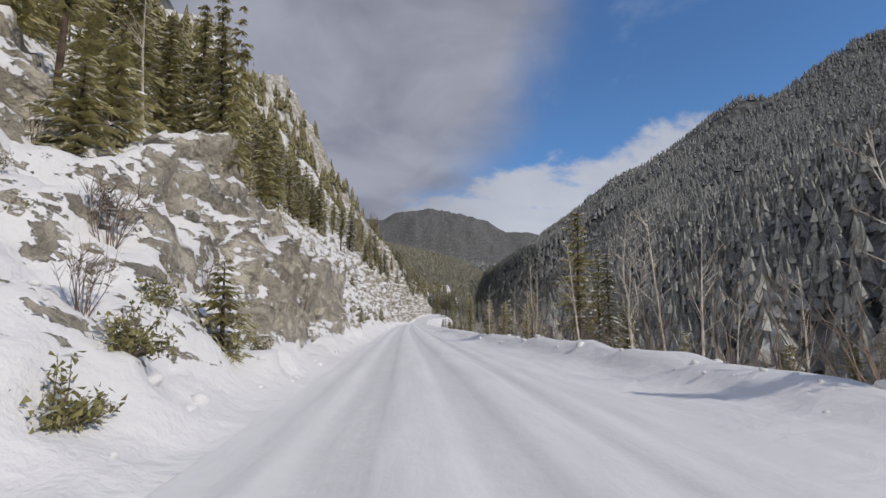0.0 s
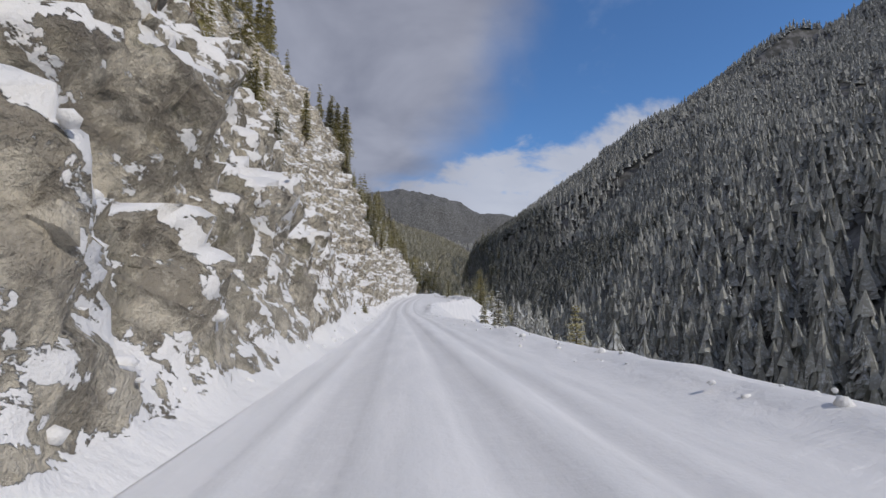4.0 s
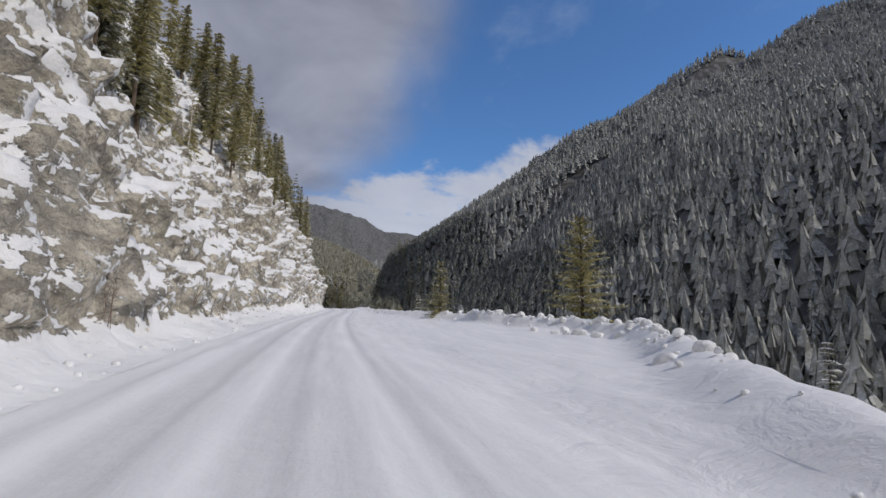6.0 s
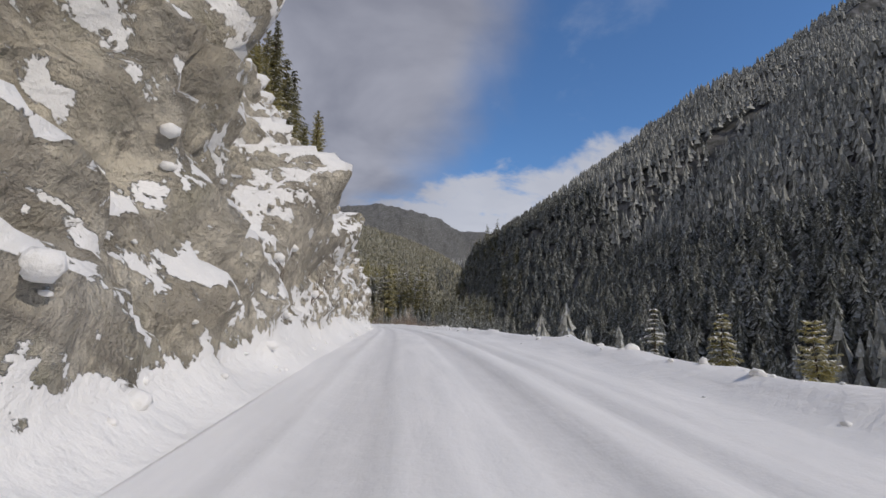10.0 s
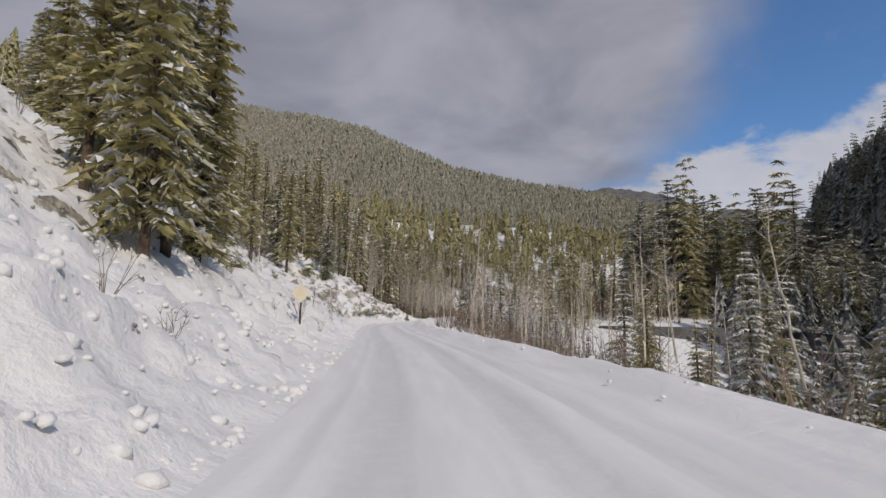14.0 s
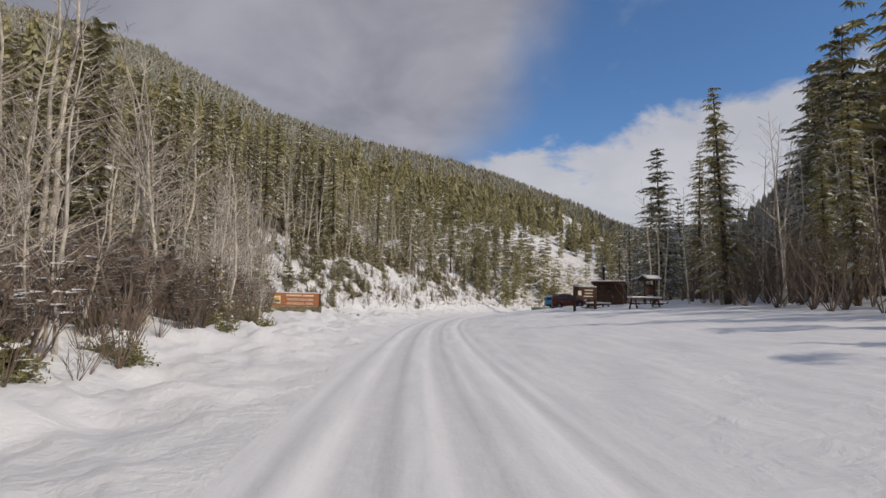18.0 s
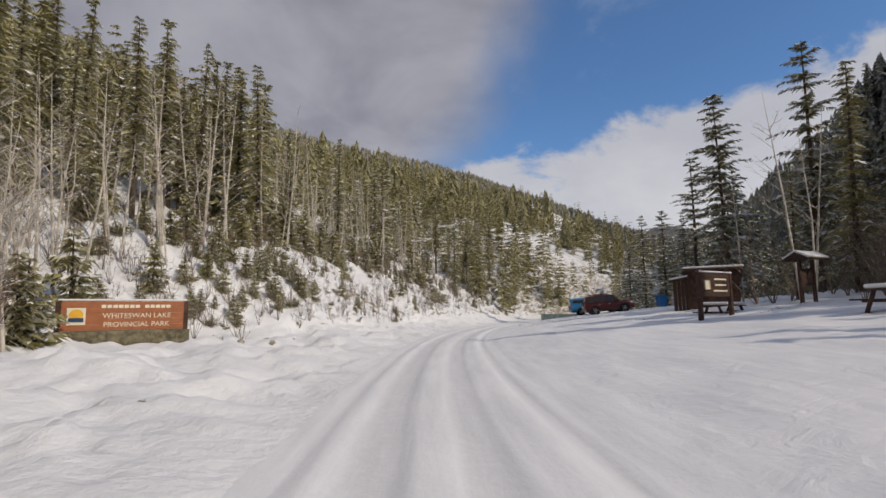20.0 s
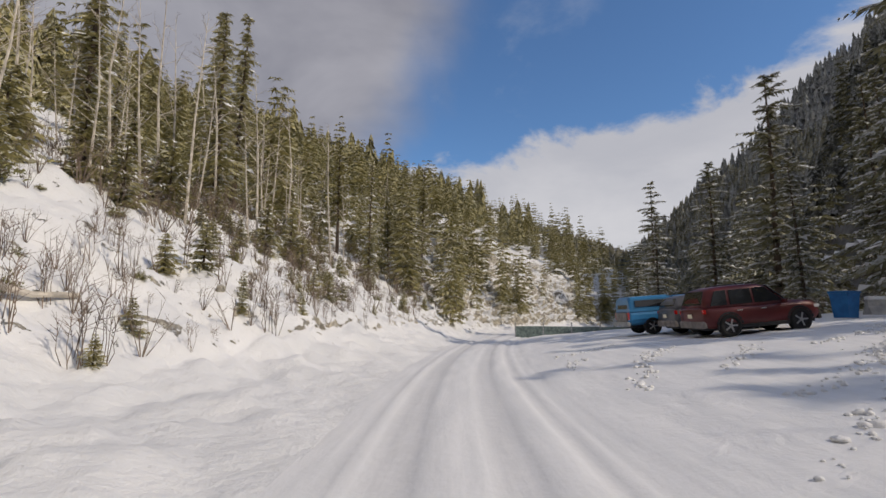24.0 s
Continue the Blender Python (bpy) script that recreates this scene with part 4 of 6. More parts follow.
        px, py, s, d = px[k], py[k], s[k], d[k]
        z = np.maximum(road_z(s, d)[0], far_height(px, py))
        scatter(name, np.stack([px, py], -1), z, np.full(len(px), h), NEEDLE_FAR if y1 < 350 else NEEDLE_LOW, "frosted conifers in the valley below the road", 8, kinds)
    # dark woods on the low ground between the road and the river
    n = 620
    xy = np.stack([rng.uniform(-14, 66, n), rng.uniform(420, 512, n)], -1)
    xy = xy[xy[:, 0] > -13 + 0.11 * (xy[:, 1] - 417)]
    z = np.array([ground_right(x, y) for x, y in xy])
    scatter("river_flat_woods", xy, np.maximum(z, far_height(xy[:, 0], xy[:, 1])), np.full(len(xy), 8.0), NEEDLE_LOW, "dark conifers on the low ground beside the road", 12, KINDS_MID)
    # the woods beyond the car park
    n = 500
    xy = np.stack([rng.uniform(-14, 60, n), rng.uniform(505, 650, n)], -1)
    z = np.maximum(far_height(xy[:, 0], xy[:, 1]), 0.0)
    keep = (xy[:, 0] > -8 + 0.15 * np.abs(xy[:, 1] - 575)) & (xy[:, 0] > -38 + 0.66 * (xy[:, 1] - 558))
    scatter("car_park_woods", xy[keep], z[keep] - 0.5, np.full(keep.sum(), 14.0), NEEDLE_DARK, "dark conifers behind the car park", 6, KINDS_NEAR)


build_forests()


def plant_left():
    """Trees, saplings and shrubs of the left slope."""
    rng = np.random.RandomState(21)
    ty, tz = [k[0] for k in TREE_Z], [k[1] for k in TREE_Z]
    made = 0
    for _ in range(4000):
        if made > 420:
            break
        s, u = rng.uniform(s_of_y(-2), s_of_y(600)), 3 + 22 * rng.rand()
        px, py, z, rock = (float(v) for v in left_surface(np.array(s), np.array(u)))
        lim = np.interp(py, ty, tz) + grade(py)
        if z < lim or z > lim + 9 or (py < 13 and u < 11) or (404 < py < 425 and u < 11) or (py > 548 and (u < 12 or rng.rand() < 0.7)):
            continue
        made += 1
        big = 1.0 if py < 490 else 1.55
        r = rng.rand()
        if py > 488:
            if r < 0.42:
                plant(SPRUCE, px, py, z - 0.1, big * rng.uniform(5, 9), 10)
            elif r < 0.55:
                plant(PINE, px, py, z - 0.1, big * rng.uniform(6, 9), 10)
            elif r < 0.85:
                plant(BIRCHES, px, py, z - 0.1, big * rng.uniform(5, 8.5), 10)
            else:
                plant(SHRUBS, px, py, z - 0.1, rng.uniform(1.2, 2.2), 1)
        elif r < 0.55:
            plant(SPRUCE, px, py, z - 0.15, rng.uniform(4.5, 8.5), 10)
        elif r < 0.70:
            plant(PINE, px, py, z - 0.15, rng.uniform(5, 8.5), 10)
        elif r < 0.78:
            plant(BIRCHES, px, py, z - 0.15, rng.uniform(3, 5), 10)
        else:
            plant(SHRUBS, px, py, z - 0.1, rng.uniform(0.8, 1.8), 1)
    for _ in range(230):
        s = rng.uniform(s_of_y(9), s_of_y(75))
        us = np.linspace(3, 34, 120)
        px, py, z, _ = left_surface(np.full(120, s), us)
        k = int(np.argmin(np.abs(z - (np.interp(py, ty, tz) + grade(py) + 11 * rng.rand()))))
        if py[k] > 10:
            plant(SPRUCE if rng.rand() < 0.7 else PINE, float(px[k]), float(py[k]), float(z[k]) - 0.2, rng.uniform(4, 7.5), 10)
    # a closer row along the cliff's upper edge
    for _ in range(150):
        s = rng.uniform(s_of_y(205), s_of_y(345))
        us = np.linspace(3, 34, 120)
        px, py, z, _ = left_surface(np.full(120, s), us)
        k = int(np.argmin(np.abs(z - (np.interp(py, ty, tz) + grade(py) + 6 * rng.rand() ** 1.5))))
        plant((SPRUCE, SPRUCE, PINE)[rng.randint(3)], float(px[k]), float(py[k]), float(z[k]) - 0.2, rng.uniform(3.5, 6.5), 10)
    # low growth on the open snow
    for _ in range(520):
        s, u = rng.uniform(s_of_y(0), s_of_y(590)), 1.0 + 9 * rng.rand() ** 1.6
        px, py, z, rock = (float(v) for v in left_surface(np.array(s), np.array(u)))
        if z > np.interp(py, ty, tz) + grade(py) + 2:
            continue
        if py > 495 and u < -1.0 - float(key(LA, py, 1)):
            continue
        r = rng.rand()
        if r < 0.50:
            plant(STALKS, px, py, z - 0.03, rng.uniform(0.4, 1.1), 1)
        elif r < 0.84:
            plant(SHRUBS, px, py, z - 0.05, rng.uniform(0.35, 0.9), 1)
        elif rock < 0.5 and not 398 < py < 476:
            plant(YOUNG, px, py, z - 0.05, rng.uniform(0.6, 1.7), 2)
    # the bank beside the car park carries many saplings
    for _ in range(230):
        s = rng.uniform(s_of_y(548), s_of_y(596))
        u = -1.3 - float(key(LA, np.interp(s, arc, fine[:, 1]), 1)) + 8 * rng.rand()
        px, py, z, rock = (float(v) for v in left_surface(np.array(s), np.array(u)))
        r = rng.rand()
        if r < 0.35 and py > 557:
            plant(YOUNG, px, py, z - 0.05, rng.uniform(0.5, 1.4), 2)
        elif r < 0.7:
            plant(SHRUBS, px, py, z - 0.05, rng.uniform(0.5, 1.4), 1)
        else:
            plant(STALKS, px, py, z - 0.05, rng.uniform(0.6, 1.6), 1)



def plant_right():
    """Trees below the right edge of the road."""
    rng = np.random.RandomState(22)

    def row(y0, y1, n, d0, d1, mix, hs):
        for _ in range(n):
            y = rng.uniform(y0, y1)
            s = s_of_y(y)
            edge = float(key(RA, y, 1))
            d = edge + rng.uniform(d0, d1)
            px, py, nx, ny = (float(v) for v in at_s(s))
            x, yy = px + nx * d, py + ny * d
            z = float(road_z(np.array(s), np.array(d))[0])
            k = mix[rng.randint(len(mix))]
            native = 1 if k in (SHRUBS, STALKS) else (2 if k is YOUNG else 10)
            h = rng.uniform(*hs) if native == 10 else rng.uniform(1.4, 3.0)
            plant(k, x, yy, z - 0.1, h, native)

    row(4, 44, 170, 0.5, 10, [SHRUBS, SHRUBS, SHRUBS, SHRUBS, BIRCHES, SHRUBS, PINE], (2.6, 4.4))
    row(34, 120, 40, 2.5, 14, [SPRUCE, PINE, SHRUBS], (3.5, 6))
    row(120, 300, 60, 5, 20, [SPRUCE, PINE, SNOWY], (4, 7))
    row(374, 418, 140, 0.5, 9, [SHRUBS, SHRUBS, SHRUBS, BIRCHES, SHRUBS, SHRUBS], (2.5, 4.2))
    row(366, 420, 110, 0.5, 6, [SHRUBS], (3, 5))
    row(412, 440, 60, 4, 15, [SPRUCE, SNOWY, SHRUBS, BIRCHES, SHRUBS], (4, 6))
    row(417, 462, 150, 2.5, 24, [SHRUBS], (3, 5))
    row(438, 474, 150, 0.6, 11, [SHRUBS, SHRUBS, BIRCHES, SHRUBS], (4, 7.5))
    row(445, 474, 14, 7, 15, [SNOWY, SPRUCE], (3, 5))
    row(474, 492, 60, 1.5, 14, [SNOWY, SNOWY, SHRUBS, BIRCHES, SHRUBS], (4.5, 7.5))
    row(492, 512, 70, 3.0, 16, [SHRUBS, SHRUBS, BIRCHES, SHRUBS, BIRCHES, SPRUCE], (5.5, 9))
    # the wood's edge between the road and the car park
    for _ in range(330):
        x, y = rng.uniform(-29, -8), rng.uniform(512, 556)
        z = ground_right(x, y)
        r = rng.rand()
        if r < 0.34:
            plant(BIRCHES, x, y, z - 0.1, rng.uniform(7, 12), 10)
        elif r < 0.93:
            plant(SHRUBS, x, y, z - 0.1, rng.uniform(2.0, 5.5), 1)
        else:
            plant(SPRUCE, x, y, z - 0.1, rng.uniform(7, 15), 10)
    for _ in range(120):
        x, y = rng.uniform(-31, -20), rng.uniform(520, 552)
        if x > -33 + 0.25 * (y - 520):
            plant(SHRUBS, x, y, ground_right(x, y) - 0.1, rng.uniform(3, 6), 1)
    # tall spruces; several are added out of view for their shadows
    for x, y, h in ((-14, 545, 24), (-10.5, 549, 24), (-8.5, 542, 27), (-29, 508, 15), (-27, 514, 16), (-28, 499, 9), (-14, 534, 23), (-16, 531, 22), (-25, 505, 15), (-28, 520, 15), (-23, 511, 17)):
        plant(TALL, x, y, ground_right(x, y) - 0.1, h, 20)
    for x, y, h in ((-29.4, 532, 9), (-27.8, 534, 11), (-26.5, 531, 10), (-25.5, 538, 12), (-27, 541, 9)):
        plant(BIRCHES, x, y, 1.0, h, 10)
    # tall trees added mostly out of view, to cast shade on the car park
    for _ in range(110):
        x, y = rng.uniform(-16, 12), rng.uniform(522, 571)
        if x > -50 + 0.8 * (y - 507):
            plant((TALL, LOT_FIR)[rng.randint(2)], x, y, ground_right(x, y) - 0.2, rng.uniform(20, 28), 20)
    # firs behind the parked cars
    for x, y, h in ((-15.7, 576.4, 21.7), (-12.1, 569.4, 23.5), (-11.2, 590.3, 20), (-10.9, 605.7, 16), (-13.3, 594.2, 14), (-15.8, 584, 11), (-17.5, 596, 10),
                    (-13, 580, 14), (-9, 584, 16), (-16, 601, 8)):
        plant(LOT_FIR, x, y, ground_right(x, y) - 0.1, h, 20)
    for _ in range(45):
        y = rng.uniform(560, 612)
        x = -19 + 0.1 * (y - 575) + rng.uniform(0, 7)
        plant(SHRUBS, x, y, ground_right(x, y) - 0.05, rng.uniform(1.2, 3.2), 1)




def plant_marked():
    """Single trees that stand out beside the road."""
    def left_at(y, d):
        s = s_of_y(y)
        us = np.linspace(0, 40, 400)
        ds, zs, _ = left_profile(np.full(400, s), us)
        px, py, z, _ = left_surface(np.array(s), np.array(float(np.interp(-d, -ds, us))))
        return float(px), float(py), float(z)

    for x, y, z, h, kind in ((5.6, 21.5, -0.6, 6.2, PINE), (6.4, 20.0, -0.7, 4.4, SPRUCE), (7.2, 24, -1.2, 5.6, SPRUCE), (-36.2, 492.5, 0.3, 7.6, SNOWY), (-34.5, 494, 0.2, 8.4, SNOWY), (-36.8, 488.0, 0.3, 6.0, SNOWY)):
        plant(kind, x, y, z + float(grade(y)), h, 10)
    for x, y, z, h in ((4.5, 232.7, -1.3, 7.0), (-0.7, 241.0, -1.2, 4.9)):
        plant(BROAD, x, y, z + float(grade(y)), h, 10)
    for x, y, z, h, w in ((5.6, 15.4, -0.3, 4.6, 2), (-1.2, 392.4, -0.4, 6.4, 3), (-15.6, 435.5, -0.3, 4.2, 1), (-16.6, 433.5, -0.2, 4.0, 0), (-13.2, 432, -0.5, 4.6, 0), (-4.5, 399.5, -0.3, 4.4, 1), (-6.4, 406, -0.3, 4.2, 0)):
        plant(BIRCHES, x, y, z + float(grade(y)), h, 10, w)
    for y, d, h, kind in ((41, -6.2, 1.5, YOUNG), (9, -5.9, 2.0, YOUNG), (10.5, -6.4, 2.6, YOUNG), (426.2, -4.7, 7.0, SPRUCE), (427.6, -5.0, 7.6, SPRUCE), (429.2, -5.1, 7.0, SPRUCE), (430.6, -6.0, 8.0, SPRUCE), (429.8, -7.0, 8.0, SPRUCE), (428.6, -7.2, 7.2, PINE), (431.8, -8.2, 7.0, SPRUCE), (436.5, -8.6, 10.0, SPRUCE), (434, -7.6, 5.0, SPRUCE),
                          (364, -6.2, 7.5, SPRUCE), (365.5, -6.8, 8.5, SPRUCE), (276, -5.4, 6.5, SPRUCE), (279, -6.0, 7.5, PINE), (458.5, -8.6, 9.2, SPRUCE), (460, -9.8, 7.5, SNOWY), (501.5, -8.5, 10.0, SPRUCE), (502.5, -9.6, 11.0, SPRUCE)):
        x, yy, z = left_at(y, d)
        plant(kind, x, yy, z - 0.15, h, 2 if kind is YOUNG else 10)
    # dense trees above the bank before the rock outcrop
    rng = np.random.RandomState(63)
    for _ in range(75):
        y = rng.uniform(444, 488)
        x, yy, z = left_at(y, -9.0 - 9 * rng.rand())
        r = rng.rand()
        if r < 0.5:
            plant(TALL, x, yy, z - 0.15, rng.uniform(6, 11), 20)
        elif r < 0.8:
            plant(BIRCHES, x, yy, z - 0.1, rng.uniform(4, 8), 10)
        else:
            plant(SHRUBS, x, yy, z - 0.1, rng.uniform(1, 2.2), 1)
    # tall trees over the rocky outcrop
    for _ in range(85):
        y = rng.uniform(474, 503)
        x, yy, z = left_at(y, -8.5 - 10 * rng.rand())
        r = rng.rand()
        if r < 0.5:
            plant(TALL, x, yy, z - 0.15, rng.uniform(8, 15), 20)
        elif r < 0.85:
            plant(BIRCHES, x, yy, z - 0.1, rng.uniform(6, 11), 10)
        else:
            plant(SHRUBS, x, yy, z - 0.1, rng.uniform(1, 2.5), 1)
    # the thick wood before the park sign, and the birch stand past it
    rng = np.random.RandomState(61)
    for _ in range(150):
        y = rng.uniform(500, 541)
        x, yy, z = left_at(y, -6.3 - 0.30 * max(0, y - 512) - 12 * rng.rand() ** 1.4)
        r = rng.rand()
        if r < 0.42:
            plant(BIRCHES, x, yy, z - 0.1, rng.uniform(6, 12), 10)
        elif r < 0.52:
            plant(SPRUCE, x - 2.5, yy, z, rng.uniform(8, 16), 10)
        elif r < 0.58:
            plant(PINE, x, yy, z - 0.1, rng.uniform(9, 15), 10)
        else:
            plant(SHRUBS, x, yy, z - 0.1, rng.uniform(1.2, 3.0), 1)
    for _ in range(230):
        y = rng.uniform(499, 545)
        road_x = float(np.interp(y, fine[:, 1], fine[:, 0]))
        x, yy, z = left_at(y, min(-6.2, -45.5 - 0.247 * (y - 496) - 0.9 - road_x) - 4.5 * rng.rand())
        r = rng.rand()
        if r < 0.3:
            plant(BIRCHES, x, yy, z - 0.1, rng.uniform(4, 9), 10)
        elif r < 0.36:
            plant(YOUNG, x, yy, z - 0.1, rng.uniform(1.5, 3), 2)
        else:
            plant(SHRUBS, x, yy, z - 0.1, rng.uniform(0.9, 2.6), 1)
    for _ in range(150):
        y = rng.uniform(499, 531)
        road_x = float(np.interp(y, fine[:, 1], fine[:, 0]))
        x, yy, z = left_at(y, min(-5.2, -45.5 - 0.247 * (y - 496) + 0.1 - road_x) - 2.5 * rng.rand() ** 1.5)
        if rng.rand() < 0.3:
            plant(BUSH, x, yy, z - 0.05, rng.uniform(0.6, 1.8), 1)
        elif rng.rand() < 0.25:
            plant(BIRCHES, x, yy, z - 0.1, rng.uniform(2.5, 5), 10)
        else:
            plant(SHRUBS, x, yy, z - 0.05, rng.uniform(0.5, 2.0), 1)
    for _ in range(120):
        y = rng.uniform(530, 568)
        x, yy, z = left_at(y, -15.5 - 20 * rng.rand())
        if rng.rand() < 0.6:
            plant(TALL, x, yy, z - 0.1, rng.uniform(7, 14), 20)
        else:
            plant(BIRCHES, x, yy, z - 0.1, rng.uniform(6, 10), 10)
    for _ in range(110):
        y = rng.uniform(548, 560)
        x, yy, z = left_at(y, -8.6 - 5 * rng.rand())
        r = rng.rand()
        if r < 0.4:
            plant(YOUNG, x, yy, z - 0.05, rng.uniform(0.6, 1.7), 2)
        elif r < 0.5:
            plant(BUSH, x, yy, z - 0.05, rng.uniform(0.5, 1.2), 1)
        else:
            plant(SHRUBS, x, yy, z - 0.05, rng.uniform(0.7, 2.2), 1)
    for _ in range(210):
        y = rng.uniform(546, 590)
        near = np.interp(y, [546, 552, 566, 580, 590], [-14.0, -14.0, -13.2, -11.0, -9.0])
        x, yy, z = left_at(y, near - 9 * rng.rand() ** 1.3)
        r = rng.rand()
        if r < 0.45:
            plant(BIRCHES, x, yy, z - 0.1, rng.uniform(5, 11), 10, rng.randint(2))
        elif r < 0.68:
            plant(YOUNG, x, yy, z - 0.05, rng.uniform(1.5, 4.5), 2)
        else:
            plant(SHRUBS, x, yy, z - 0.05, rng.uniform(0.8, 2.6), 1)
    for _ in range(430):
        y = rng.uniform(544, 608)
        near = np.interp(y, [544, 566, 580, 595, 608], [-14.2, -13.2, -11.0, -8.0, -5.8])
        x, yy, z = left_at(y, near + 0.8 - 11 * rng.rand() ** 1.4)
        if rng.rand() < 0.75:
            plant(SHRUBS, x, yy, z - 0.08, rng.uniform(0.9, 2.6), 1)
        elif rng.rand() < 0.5:
            plant(BUSH, x, yy, z - 0.05, rng.uniform(0.8, 1.8), 1)
        else:
            plant(YOUNG, x, yy, z - 0.05, rng.uniform(1.2, 3.2), 2)
    for _ in range(46):
        y = rng.uniform(552, 610)
        near = np.interp(y, [552, 566, 580, 595, 610], [-14.0, -13.2, -11.0, -8.0, -6.0])
        x, yy, z = left_at(y, near - 12 * rng.rand() ** 1.3)
        r = rng.rand()
        if r < 0.45:
            plant(BIRCHES, x, yy, z - 0.1, rng.uniform(6, 11), 10, rng.randint(2))
        elif r < 0.68:
            plant(SPRUCE, x, yy, z - 0.1, rng.uniform(6, 15), 10)
        elif r < 0.85:
            plant(PINE, x, yy, z - 0.1, rng.uniform(8, 14), 10)
        else:
            plant(SHRUBS, x, yy, z - 0.1, rng.uniform(1.0, 2.2), 1)


def plant_bushes():
    """Bushes and bare saplings that stand out on the left bank."""
    def left_near(x, y):
        i = np.argmin((fine[:, 0] - x) ** 2 + (fine[:, 1] - y) ** 2)
        s = arc[i]
        us = np.linspace(0, 30, 400)
        px, py, z, _ = left_surface(np.full(400, s), us)
        k = np.argmin((px - x) ** 2 + (py - y) ** 2)
        return float(z[k])

    for x, y, h in ((-2.6, 3.6, 0.75), (-2.75, 4.6, 0.8), (-2.95, 8.4, 0.6), (-13.6, 394.2, 0.9), (-12, 390.9, 1.0), (-37.2, 451.4, 0.6), (-38.3, 454.5, 0.45), (-40.4, 455.3, 0.8), (-8.9, 254, 0.5), (-3.3, 6.0, 0.7)):
        plant(BUSH, x, y, left_near(x, y) - 0.05, h, 1)
    for x, y, h in ((-3.2, 4.6, 0.6), (-4.2, 6.4, 0.9), (-11.8, 392.2, 0.9), (-8.8, 256.6, 0.7), (-8.7, 255.4, 0.6)):
        plant(SHRUBS, x, y, left_near(x, y) - 0.05, h, 1)
    for x, y, h in ((-37.6, 450.9, 1.2), (-37.9, 451.7, 1.4), (-35.8, 448.5, 0.7), (-39.2, 453.4, 1.1)):
        plant(STALKS, x, y, left_near(x, y) - 0.05, h, 1)
    rng = np.random.RandomState(66)
    for _ in range(150):
        s = rng.uniform(s_of_y(556), s_of_y(592))
        u = -1.4 - float(key(LA, np.interp(s, arc, fine[:, 1]), 1)) + 5 * rng.rand()
        px, py, z, rock = (float(v) for v in left_surface(np.array(s), np.array(u)))
        plant(STALKS, px, py, z - 0.05, rng.uniform(0.5, 1.5), 1)
    for y0, y1, n, u1 in ((0, 60, 26, 7), (60, 340, 60, 5), (340, 470, 40, 8), (548, 596, 60, 12)):
        for _ in range(n):
            s, u = rng.uniform(s_of_y(y0), s_of_y(y1)), 1.2 + u1 * rng.rand() + (4 if y0 > 500 else 0)
            px, py, z, rock = (float(v) for v in left_surface(np.array(s), np.array(u)))
            if rock > 0.55:
                continue
            plant(BUSH, px, py, z - 0.05, rng.uniform(0.3, 0.8), 1)


plant_bushes()
plant_marked()
plant_right()
plant_left()


